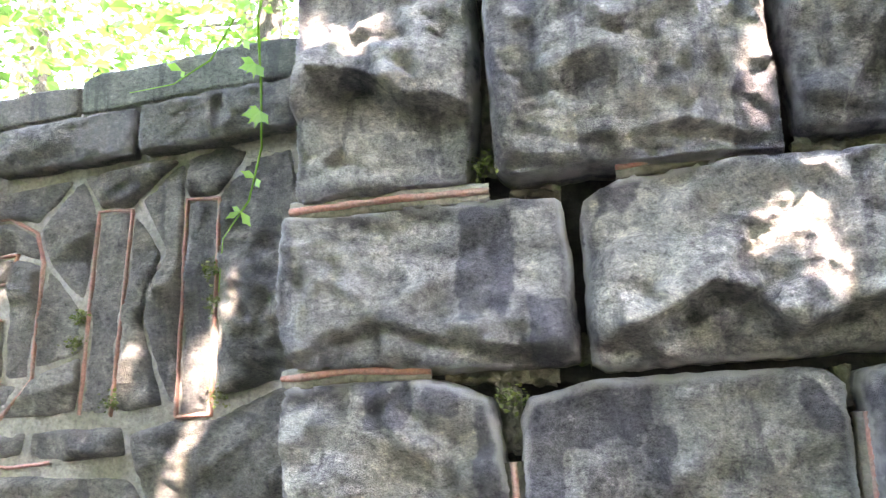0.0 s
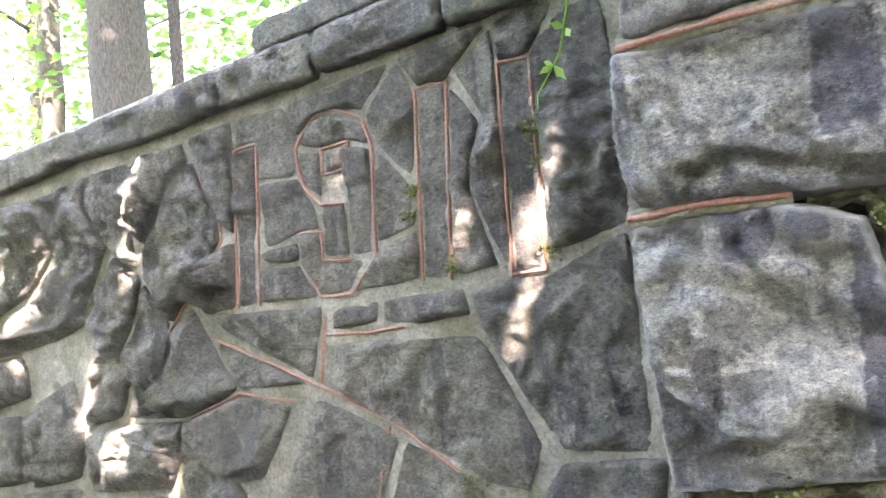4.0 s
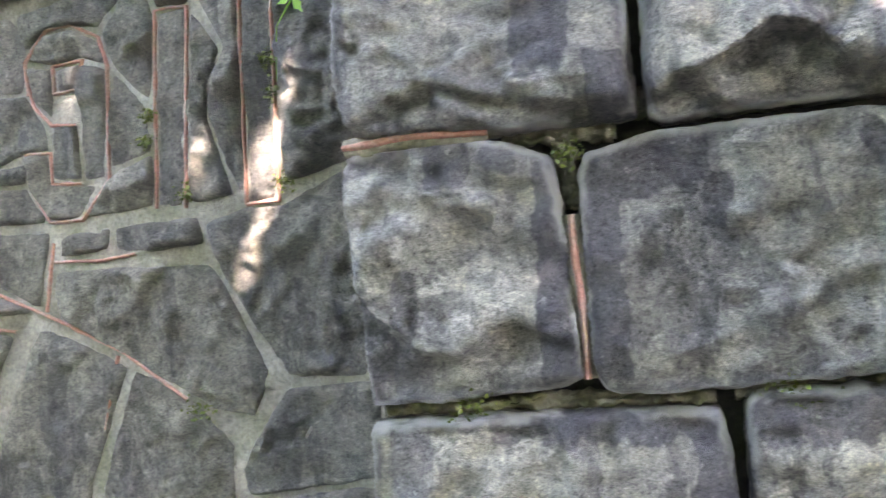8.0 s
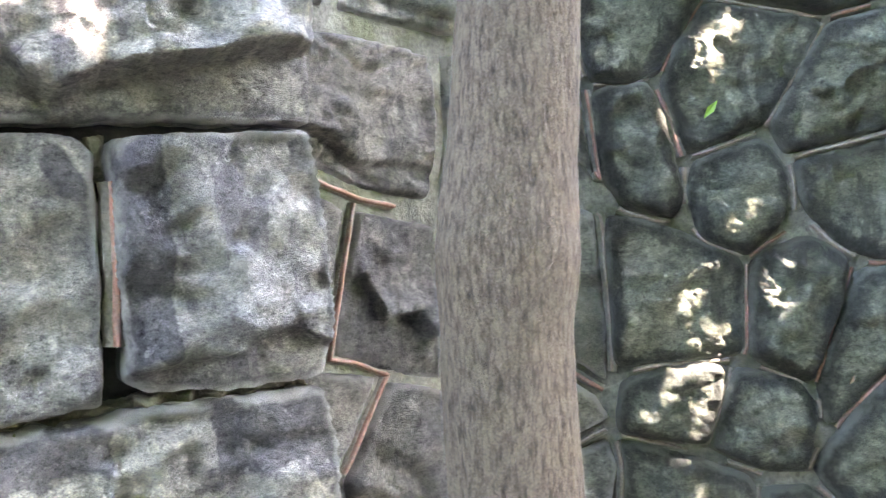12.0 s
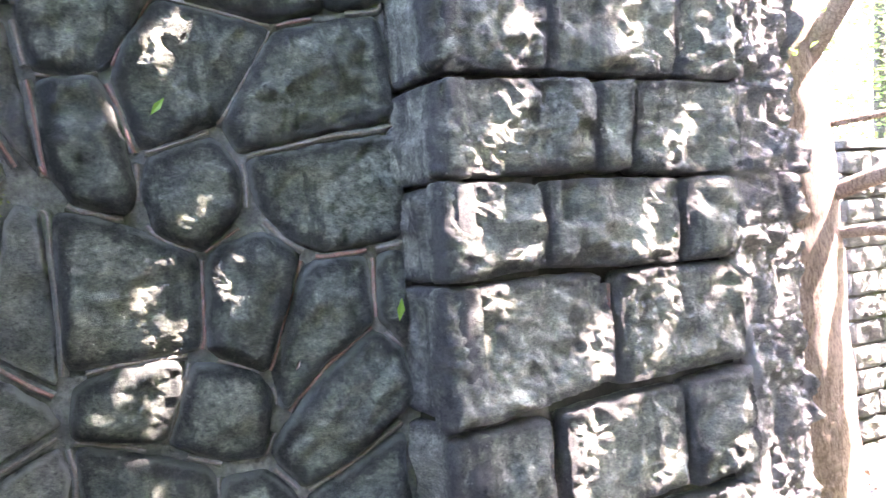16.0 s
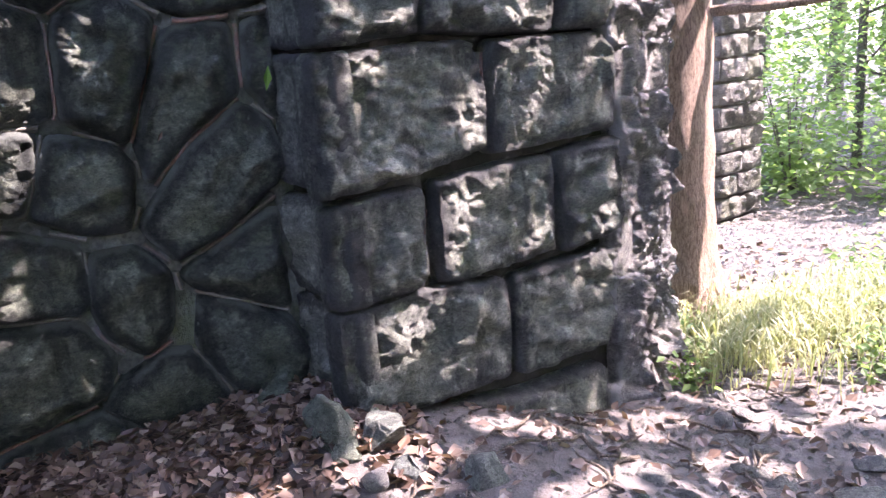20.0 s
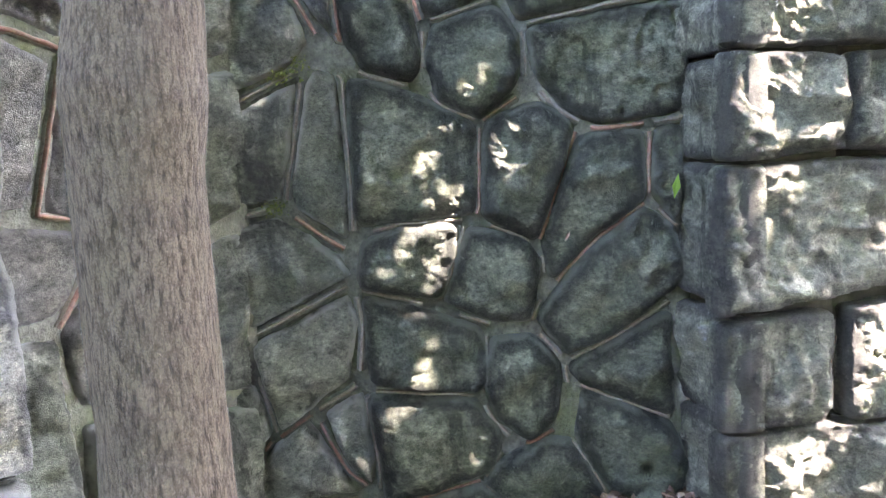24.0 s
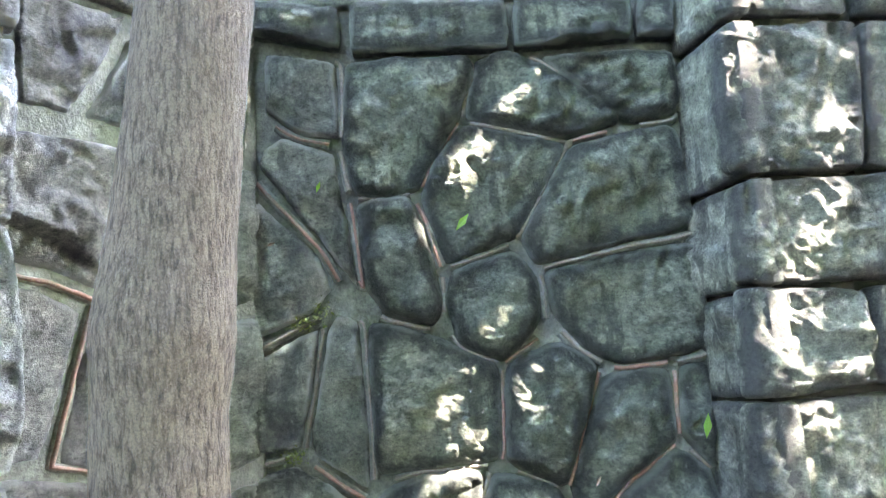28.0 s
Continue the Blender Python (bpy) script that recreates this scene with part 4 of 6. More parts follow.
for u0, u1, z0, z1 in ((0.0, 0.74, 2.73, 3.2), (0.77, 1.60, 2.71, 3.2), (0.0, 0.52, 0.14, 0.60), (0.54, 1.08, 0.14, 0.60), (1.1, 1.6, 0.14, 0.60), (0.0, 0.8, -0.3, 0.12), (0.82, 1.6, -0.3, 0.12)):
    stone(PA, wall_pier, STONE_GREY, (u0, z0), (u1, z0), (u1, z1), (u0, z1), under=0.07, **dict(BLOCK, step=0.02))
bead(PA, wall_pier, (0.03, 2.09), (0.27, 2.10), (0.48, 2.10), out=0.022, width=0.018, bed=0.050)
bead(PA, wall_pier, (0.75, 2.13), (0.88, 2.14), (1.00, 2.15), out=0.022, width=0.018, bed=0.050)
bead(PA, wall_pier, (0.01, 1.72), (0.18, 1.73), (0.34, 1.72), out=0.022, width=0.018, bed=0.050)
bead(PA, wall_pier, (0.50, 1.53), (0.51, 1.31), (0.51, 1.19), out=0.022, width=0.018, bed=0.050)
bead(PA, wall_pier, (1.18, 1.60), (1.18, 1.44), (1.17, 1.29), out=0.022, width=0.018, bed=0.050)
# eastern panel
EAST = []
GREEN = dict(rise=0.095, edge=0.050, gap=-0.014, step=0.0105, soft=0.08, chip=0.10, bold=1.1, round_=0.45, scoops=3)
PALE = dict(rise=0.085, edge=0.040, gap=0.003, draft=0.35, step=0.0105, soft=0.06, chip=0.12, bold=1.2, round_=0.3, scoops=3)


def east(mat, *pts, **how):
    EAST.append(pts)
    return stone(P2, wall_east, mat, *pts, **how)


east(STONE_PALE, (-0.70, 2.46), (-0.45, 2.41), (-0.45, 2.14), (-0.59, 2.16), (-0.70, 2.25), **PALE)
east(STONE_GREEN, (-0.42, 2.40), (-0.01, 2.40), (0.01, 2.35), (-0.06, 2.18), (-0.20, 1.96), (-0.30, 1.93), (-0.40, 1.95), (-0.43, 2.10), **GREEN)
east(STONE_GREEN, (0.03, 2.38), (0.13, 2.41), (0.26, 2.35), (0.50, 2.15), (0.30, 2.10), (-0.02, 2.19), **GREEN)
east(STONE_GREEN, (0.25, 2.38), (0.70, 2.38), (0.69, 2.16), (0.52, 2.15), (0.30, 2.34), **GREEN)
east(STONE_PALE, (-0.71, 2.12), (-0.65, 2.16), (-0.47, 2.09), (-0.45, 1.91), (-0.41, 1.61), (-0.55, 1.82), (-0.73, 2.06), **PALE)
east(STONE_GREEN, (-0.40, 1.91), (-0.24, 1.92), (-0.20, 1.84), (-0.15, 1.57), (-0.18, 1.50), (-0.32, 1.54), (-0.38, 1.64), **GREEN)
east(STONE_GREEN, (-0.15, 2.01), (-0.04, 2.16), (0.30, 2.07), (0.26, 2.00), (0.12, 1.78), (0.01, 1.74), (-0.11, 1.70), (-0.18, 1.91), **GREEN)
east(STONE_GREEN, (0.32, 2.06), (0.68, 2.12), (0.71, 1.78), (0.42, 1.73), (0.18, 1.68), (0.14, 1.77), **GREEN)
east(STONE_PALE, (-0.85, 1.98), (-0.76, 1.97), (-0.66, 1.87), (-0.54, 1.75), (-0.50, 1.63), (-0.56, 1.56), (-0.77, 1.47), (-0.87, 1.47), **PALE)
east(STONE_GREEN, (-0.10, 1.66), (0.10, 1.72), (0.17, 1.62), (0.16, 1.48), (0.04, 1.37), (-0.09, 1.43), (-0.12, 1.57), **GREEN)
east(STONE_GREEN, (0.21, 1.64), (0.44, 1.68), (0.72, 1.71), (0.71, 1.37), (0.43, 1.34), (0.32, 1.39), (0.23, 1.51), **GREEN)
east(STONE_PALE, (-0.89, 1.36), (-0.79, 1.40), (-0.54, 1.52), (-0.58, 1.28), (-0.62, 1.13), (-0.81, 1.11), (-0.90, 1.12), **PALE)
east(STONE_PALE, (-0.49, 1.55), (-0.42, 1.53), (-0.40, 1.16), (-0.41, 0.98), (-0.58, 1.10), (-0.59, 1.17), (-0.52, 1.50), **PALE)
east(STONE_GREEN, (-0.38, 1.51), (-0.20, 1.46), (0.02, 1.35), (0.01, 1.06), (-0.18, 1.05), (-0.38, 1.04), (-0.38, 1.31), **GREEN)
east(STONE_GREEN, (0.06, 1.35), (0.23, 1.41), (0.34, 1.33), (0.30, 1.19), (0.21, 0.96), (0.04, 1.05), **GREEN)
east(STONE_GREEN, (0.36, 1.29), (0.57, 1.30), (0.58, 1.08), (0.42, 0.98), (0.26, 0.83), (0.24, 0.96), **GREEN)
east(STONE_GREEN, (0.62, 1.30), (0.70, 1.31), (0.70, 0.98), (0.61, 1.10), **GREEN)
east(STONE_PALE, (-0.88, 1.03), (-0.64, 1.08), (-0.44, 0.94), (-0.40, 0.87), (-0.81, 0.67), (-0.93, 0.65), **PALE)
east(STONE_GREEN, (-0.36, 0.97), (-0.22, 1.02), (-0.04, 1.02), (-0.11, 0.78), (-0.38, 0.83), **GREEN)
east(STONE_GREEN, (-0.01, 1.01), (0.17, 0.96), (0.22, 0.88), (0.18, 0.69), (0.06, 0.70), (-0.10, 0.77), **GREEN)
east(STONE_GREEN, (0.57, 1.05), (0.67, 0.98), (0.71, 0.81), (0.46, 0.63), (0.31, 0.57), (0.21, 0.69), (0.37, 0.89), **GREEN)
east(STONE_PALE, (-0.76, 0.65), (-0.42, 0.81), (-0.39, 0.72), (-0.43, 0.51), (-0.51, 0.46), (-0.68, 0.33), (-0.73, 0.52), **PALE)
east(STONE_GREEN, (-0.37, 0.80), (0.02, 0.66), (0.03, 0.48), (-0.01, 0.45), (-0.36, 0.49), **GREEN)
east(STONE_GREEN, (0.05, 0.62), (0.18, 0.63), (0.28, 0.53), (0.26, 0.34), (0.17, 0.27), (0.06, 0.36), (0.03, 0.47), **GREEN)
east(STONE_GREEN, (0.32, 0.52), (0.66, 0.69), (0.65, 0.56), (0.67, 0.33), (0.36, 0.46), **GREEN)
east(STONE_PALE, (-0.97, 0.61), (-0.84, 0.63), (-0.74, 0.52), (-0.70, 0.34), (-0.83, 0.21), (-1.01, 0.19), **PALE)
east(STONE_GREEN, (-0.38, 0.45), (-0.02, 0.42), (0.07, 0.28), (0.03, 0.16), (-0.33, 0.06), (-0.34, 0.24), **GREEN)
east(STONE_PALE, (-0.58, 0.38), (-0.51, 0.26), (-0.46, 0.17), (-0.39, 0.12), (-0.84, 0.05), (-0.84, 0.11), (-0.70, 0.30), **PALE)
east(STONE_PALE, (-0.53, 0.40), (-0.39, 0.47), (-0.36, 0.22), (-0.37, 0.14), (-0.45, 0.19), **PALE)
east(STONE_GREEN, (0.05, 0.18), (0.23, 0.26), (0.31, 0.25), (0.37, 0.15), (0.42, 0.04), (0.12, 0.02), (0.02, 0.12), **GREEN)
east(STONE_GREEN, (0.36, 0.43), (0.66, 0.30), (0.72, 0.13), (0.65, 0.01), (0.45, 0.07), (0.34, 0.23), **GREEN)
east(STONE_GREEN, (-0.31, 0.04), (0.00, 0.11), (0.12, 0.01), (-0.10, -0.21), (-0.35, -0.18), **GREEN)
east(STONE_PALE, (-1.03, 0.04), (-0.37, 0.07), (-0.36, -0.22), (-1.06, -0.26), **PALE)
stone(P2, wall_east, STONE_GREEN, (-0.86, 2.65), (-0.43, 2.59), (-0.43, 2.44), (-0.86, 2.54), base=0.05, rise=0.05, edge=0.025, gap=0.002, soft=0.05, draft=0.4, round_=0.15, step=0.011, chip=0.09, name="coping_stone")
stone(P2, wall_east, STONE_GREEN, (-0.40, 2.61), (0.14, 2.59), (0.14, 2.41), (-0.40, 2.42), base=0.05, rise=0.05, edge=0.025, gap=0.002, soft=0.05, draft=0.4, round_=0.15, step=0.011, chip=0.09, name="coping_stone")
stone(P2, wall_east, STONE_GREEN, (0.16, 2.59), (0.57, 2.57), (0.56, 2.42), (0.15, 2.41), base=0.05, rise=0.05, edge=0.025, gap=0.002, soft=0.05, draft=0.4, round_=0.15, step=0.011, chip=0.09, name="coping_stone")
stone(P2, wall_east, STONE_GREEN, (0.59, 2.57), (0.72, 2.57), (0.70, 2.42), (0.57, 2.42), base=0.05, rise=0.05, edge=0.025, gap=0.002, soft=0.05, draft=0.4, round_=0.15, step=0.011, chip=0.09, name="coping_stone")


def joints(face, parent, polys, reach=0.085):
    """A raised ribbon of pointing along the middle of every joint between neighbouring stones."""
    loops = []
    for pts in polys:
        ring = []
        for p, q in zip(pts, pts[1:] + pts[:1]):
            k = max(2, int(math.dist(p, q) / 0.014))
            ring += [(p[0] + (q[0] - p[0]) * i / k, p[1] + (q[1] - p[1]) * i / k) for i in range(k)]
        loops.append(np.array(ring))
    jr = random.Random(6)
    for i, ring in enumerate(loops):
        gaps_to = [np.sqrt(((ring[:, None] - other[None]) ** 2).sum(2)) if j != i else np.full((len(ring), 1), 9.0) for j, other in enumerate(loops)]
        near = np.stack([m.min(1) for m in gaps_to], 1)
        best = near.argmin(1)
        for j in range(i + 1, len(loops)):
            keep = (best == j) & (near[:, j] < reach)
            if keep.sum() < 6:
                continue
            first = 0
            while keep[first] and first < len(keep) - 1 and keep.sum() < len(keep):
                first += 1
            line = []
            for k in range(len(ring)):
                c = (first + k) % len(ring)
                if keep[c]:
                    o = loops[j][gaps_to[j][c].argmin()]
                    line.append(((ring[c][0] + o[0]) / 2, (ring[c][1] + o[1]) / 2))
            for _ in range(4):
                line = [line[0]] + [((a[0] + 2 * b[0] + c[0]) / 4, (a[1] + 2 * b[1] + c[1]) / 4) for a, b, c in zip(line, line[1:], line[2:])] + [line[-1]]
            line = [p for k, p in enumerate(line) if k % 2 == 0 or k == len(line) - 1]
            if max(math.dist(p, q) for p, q in zip(line, line[1:])) > 0.12:
                continue
            part("mortar_bed", strip(bmesh.new(), face, line, jr.uniform(0.026, 0.038), 0.010, 0.001, False), MORTAR_GREEN, parent)
            part("pointing_bead", strip(bmesh.new(), face, line, jr.uniform(0.011, 0.016), 0.006, 0.011, True), jr.choice((BEAD_DULL, BEAD_GREY, BEAD_GREY)), parent, "raised ribbon of old brown-grey pointing")


joints(P2, wall_east, EAST)
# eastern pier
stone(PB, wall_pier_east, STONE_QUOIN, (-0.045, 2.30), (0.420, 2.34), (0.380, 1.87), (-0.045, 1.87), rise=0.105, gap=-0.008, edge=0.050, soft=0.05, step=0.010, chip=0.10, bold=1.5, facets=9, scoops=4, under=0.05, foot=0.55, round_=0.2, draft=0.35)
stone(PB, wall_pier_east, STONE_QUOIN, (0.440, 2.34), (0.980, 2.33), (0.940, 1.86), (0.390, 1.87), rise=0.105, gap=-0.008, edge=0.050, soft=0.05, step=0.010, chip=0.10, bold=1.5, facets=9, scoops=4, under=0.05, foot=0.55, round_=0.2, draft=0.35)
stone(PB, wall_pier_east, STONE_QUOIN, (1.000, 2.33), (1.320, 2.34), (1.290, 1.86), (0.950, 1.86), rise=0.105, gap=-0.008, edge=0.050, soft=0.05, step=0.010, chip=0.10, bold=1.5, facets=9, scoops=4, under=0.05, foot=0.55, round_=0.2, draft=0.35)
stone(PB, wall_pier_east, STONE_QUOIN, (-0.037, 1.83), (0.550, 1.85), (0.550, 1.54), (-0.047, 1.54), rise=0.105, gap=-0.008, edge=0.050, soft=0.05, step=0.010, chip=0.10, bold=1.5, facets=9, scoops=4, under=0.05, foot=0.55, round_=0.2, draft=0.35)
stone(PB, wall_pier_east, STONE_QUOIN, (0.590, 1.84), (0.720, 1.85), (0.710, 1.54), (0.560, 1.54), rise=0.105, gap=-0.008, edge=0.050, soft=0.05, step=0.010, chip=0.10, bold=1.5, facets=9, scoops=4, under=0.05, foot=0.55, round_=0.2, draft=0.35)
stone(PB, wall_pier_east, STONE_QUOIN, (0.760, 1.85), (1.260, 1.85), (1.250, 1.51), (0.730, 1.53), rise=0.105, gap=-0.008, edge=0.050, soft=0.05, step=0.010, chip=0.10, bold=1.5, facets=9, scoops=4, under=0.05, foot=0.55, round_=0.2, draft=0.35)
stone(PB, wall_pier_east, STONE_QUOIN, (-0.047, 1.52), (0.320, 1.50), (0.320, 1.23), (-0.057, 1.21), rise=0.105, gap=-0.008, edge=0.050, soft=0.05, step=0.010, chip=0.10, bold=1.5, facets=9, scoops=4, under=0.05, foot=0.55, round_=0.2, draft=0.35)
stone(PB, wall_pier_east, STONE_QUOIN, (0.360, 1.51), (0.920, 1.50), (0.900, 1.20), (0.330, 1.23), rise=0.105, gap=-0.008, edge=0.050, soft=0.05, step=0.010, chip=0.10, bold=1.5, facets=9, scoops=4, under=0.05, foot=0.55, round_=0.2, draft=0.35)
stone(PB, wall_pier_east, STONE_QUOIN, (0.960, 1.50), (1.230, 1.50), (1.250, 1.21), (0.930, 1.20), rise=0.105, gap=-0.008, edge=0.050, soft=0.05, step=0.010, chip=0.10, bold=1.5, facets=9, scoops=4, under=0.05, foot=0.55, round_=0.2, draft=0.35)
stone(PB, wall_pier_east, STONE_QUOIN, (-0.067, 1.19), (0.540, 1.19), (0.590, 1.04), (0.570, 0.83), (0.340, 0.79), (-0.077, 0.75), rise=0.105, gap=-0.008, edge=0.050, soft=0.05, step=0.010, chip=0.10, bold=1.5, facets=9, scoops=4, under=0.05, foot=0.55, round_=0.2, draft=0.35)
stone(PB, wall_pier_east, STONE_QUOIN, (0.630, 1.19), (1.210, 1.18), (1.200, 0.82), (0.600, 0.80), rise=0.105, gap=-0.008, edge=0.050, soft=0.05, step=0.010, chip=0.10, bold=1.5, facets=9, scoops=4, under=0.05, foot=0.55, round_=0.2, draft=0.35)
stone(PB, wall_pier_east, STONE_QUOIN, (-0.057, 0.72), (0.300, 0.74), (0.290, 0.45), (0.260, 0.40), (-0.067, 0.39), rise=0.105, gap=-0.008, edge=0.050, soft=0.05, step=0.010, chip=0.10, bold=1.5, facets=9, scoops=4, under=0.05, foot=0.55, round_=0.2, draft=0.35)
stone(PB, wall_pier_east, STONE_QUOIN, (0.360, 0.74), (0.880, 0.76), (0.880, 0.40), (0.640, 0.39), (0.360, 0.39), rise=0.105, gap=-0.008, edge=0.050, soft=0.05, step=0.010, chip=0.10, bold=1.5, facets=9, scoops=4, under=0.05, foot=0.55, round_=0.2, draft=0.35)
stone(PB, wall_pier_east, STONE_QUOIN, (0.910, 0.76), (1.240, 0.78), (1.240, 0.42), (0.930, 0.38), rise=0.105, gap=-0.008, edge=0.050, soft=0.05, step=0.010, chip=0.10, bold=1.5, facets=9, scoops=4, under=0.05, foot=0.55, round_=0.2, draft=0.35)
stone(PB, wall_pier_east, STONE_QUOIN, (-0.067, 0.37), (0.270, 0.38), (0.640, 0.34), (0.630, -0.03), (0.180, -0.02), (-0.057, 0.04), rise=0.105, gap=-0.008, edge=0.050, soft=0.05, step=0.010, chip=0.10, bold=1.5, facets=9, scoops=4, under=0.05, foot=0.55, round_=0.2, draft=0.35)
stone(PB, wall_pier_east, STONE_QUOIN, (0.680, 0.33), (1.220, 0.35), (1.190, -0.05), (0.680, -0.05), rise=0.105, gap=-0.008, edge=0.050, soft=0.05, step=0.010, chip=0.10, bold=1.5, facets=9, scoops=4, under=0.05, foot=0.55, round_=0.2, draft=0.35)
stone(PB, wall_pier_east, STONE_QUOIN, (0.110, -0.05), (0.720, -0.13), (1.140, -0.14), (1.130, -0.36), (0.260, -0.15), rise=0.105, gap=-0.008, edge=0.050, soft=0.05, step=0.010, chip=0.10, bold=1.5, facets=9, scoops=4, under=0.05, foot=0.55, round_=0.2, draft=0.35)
bead(PB, wall_pier_east, (0.61, 1.15), (0.59, 0.84), mat=BEAD_DULL, bedmat=MORTAR_GREEN, width=0.012, out=-0.02)
bead(PB, wall_pier_east, (0.33, 0.65), (0.29, 0.42), mat=BEAD_DULL, bedmat=MORTAR_GREEN, width=0.012, out=-0.02)
# corner panel
CORNER = dict(rise=0.085, edge=0.030, draft=0.3, round_=0.2, gap=0.004, soft=0.05, step=0.011, chip=0.13, facets=5, scoops=3, bold=1.6)
stone(P3, wall_corner, STONE_CORNER, (0.05, 2.02), (0.32, 2.035), (0.735, 2.024), (0.76, 1.78), (0.698, 1.578), (0.439, 1.610), (0.298, 1.665), (0.05, 1.70), lip=((0.05, 1.83), (0.30, 1.75), (0.42, 1.69), (0.56, 1.70), (0.76, 1.66)), foot=0.25, **CORNER)
stone(P3, wall_corner, STONE_CORNER, (0.05, 1.66), (0.286, 1.617), (0.396, 1.566), (0.350, 1.394), (0.285, 1.178), (0.05, 1.18), **dict(CORNER, rise=0.03, facets=2, scoops=1))
stone(P3, wall_corner, STONE_CORNER, (0.425, 1.558), (0.540, 1.540), (0.72, 1.515), (0.735, 1.237), (0.72, 1.045), (0.55, 1.085), (0.320, 1.165), (0.373, 1.393), lip=((0.31, 1.36), (0.42, 1.38), (0.47, 1.26), (0.60, 1.28), (0.62, 1.20), (0.75, 1.22)), foot=0.1, brow=0.5, **CORNER)
stone(P3, wall_corner, STONE_CORNER, (0.05, 1.155), (0.27, 1.145), (0.470, 1.100), (0.385, 0.939), (0.319, 0.878), (0.05, 0.88), **dict(CORNER, rise=0.03, facets=2, scoops=1))
stone(P3, wall_corner, STONE_CORNER, (0.505, 1.085), (0.72, 1.030), (0.75, 0.62), (0.36, 0.62), (0.325, 0.84), (0.405, 0.939), **CORNER)
stone(P3, wall_corner, STONE_CORNER, (0.20, 2.43), (0.53, 2.43), (0.42, 2.20), (0.35, 2.10), (0.20, 2.10), **CORNER)
for pts in (((0.56, 2.42), (0.98, 2.42), (0.98, 2.10), (0.80, 2.08), (0.39, 2.095), (0.45, 2.20)), ((0.79, 2.03), (0.99, 2.05), (0.99, 1.60), (0.74, 1.55), (0.79, 1.78)), ((0.75, 1.52), (0.99, 1.56), (0.98, 1.10), (0.75, 1.04)),
            ((0.05, 0.85), (0.33, 0.84), (0.33, 0.30), (0.05, 0.30)), ((0.36, 0.58), (0.76, 0.57), (0.75, 0.10), (0.36, 0.12)), ((0.77, 1.00), (0.98, 1.05), (0.98, 0.50), (0.78, 0.55)), ((0.78, 0.50), (0.98, 0.46), (0.98, -0.05), (0.78, 0.00))):
    stone(P3, wall_corner, STONE_PALE, *pts, under=0.06, **CORNER)
bead(P3, wall_corner, (0.20, 1.645), (0.286, 1.635), (0.436, 1.585), (0.56, 1.565), out=0.016, width=0.013, bed=0.022, mat=BEAD_WORN)
bead(P3, wall_corner, (0.412, 1.575), (0.36, 1.394), (0.300, 1.165), (0.390, 1.145), (0.498, 1.098), out=0.016, width=0.013, bed=0.022, mat=BEAD_WORN)
bead(P3, wall_corner, (0.498, 1.098), (0.40, 0.96), (0.325, 0.86), out=0.016, width=0.013, bed=0.022, mat=BEAD_WORN)

# side of the eastern pier, course by course
for z0, z1 in ((2.36, 2.72), (2.74, 3.1), (1.86, 2.33), (1.53, 1.84), (1.21, 1.51), (0.76, 1.19), (0.39, 0.73), (-0.05, 0.37)):
    stone(PR, wall_side, STONE_QUOIN, (-0.02, z0), (0.395, z0), (0.395, z1), (-0.02, z1), rise=0.045, gap=-0.004, edge=0.03, soft=0.04, step=0.012, draft=0.4, round_=0.2)
for u0, u1 in ((-0.03, 0.42), (0.44, 1.24)):
    for z0, z1 in ((2.36, 2.72), (2.74, 3.1)):
        stone(PB, wall_pier_east, STONE_QUOIN, (u0, z0), (u1, z0), (u1, z1), (u0, z1), rise=0.05, gap=0.005, edge=0.035, soft=0.06)
# rough wall past the pier
rng = random.Random(4)
z = -0.45
while z < 3.0:
    hgt = rng.uniform(0.17, 0.30)
    u = rng.uniform(-0.11, -0.02)
    while u < 0.55:
        wd = rng.uniform(0.16, 0.3)
        stone(PC, wall_return, STONE_CORNER, (u, z), (min(u + wd, 0.58), z + rng.uniform(-0.02, 0.02)), (min(u + wd, 0.58), z + hgt), (u, z + hgt + rng.uniform(-0.02, 0.02)), rise=rng.uniform(0.05, 0.12), gap=-0.012, edge=0.04, rough=1.4, soft=0.06, step=0.011, chip=0.12, bold=2.4, round_=0.08, scoops=4, draft=0.0)
        u += wd
    z += hgt
# far end of the date panel, beyond the last figures
for i in range(9):
    for j in range(7):
        u, v = -3.3 - 0.42 * (i % 5) - 0.1 * (j % 2), 0.05 + 0.34 * j
        if i < 5:
            stone(P1, wall_date, STONE_PANEL, (u, v), (u - 0.40, v + rng.uniform(-0.03, 0.03)), (u - 0.42, v + 0.3), (u - 0.18, v + 0.35), (u + 0.02, v + 0.29), rise=0.07, edge=0.07, step=0.03)
for i in range(11):
    u = 0.40 - 0.37 * i
    for v in (0.0, 0.27):
        w = rng.uniform(-0.04, 0.04)
        stone(P1, wall_date, STONE_PANEL, (u, v + w), (u, v + 0.25 + w), (u - 0.2, v + 0.28), (u - 0.36, v + 0.24), (u - 0.35, v), rise=0.06, edge=0.06, step=0.03)

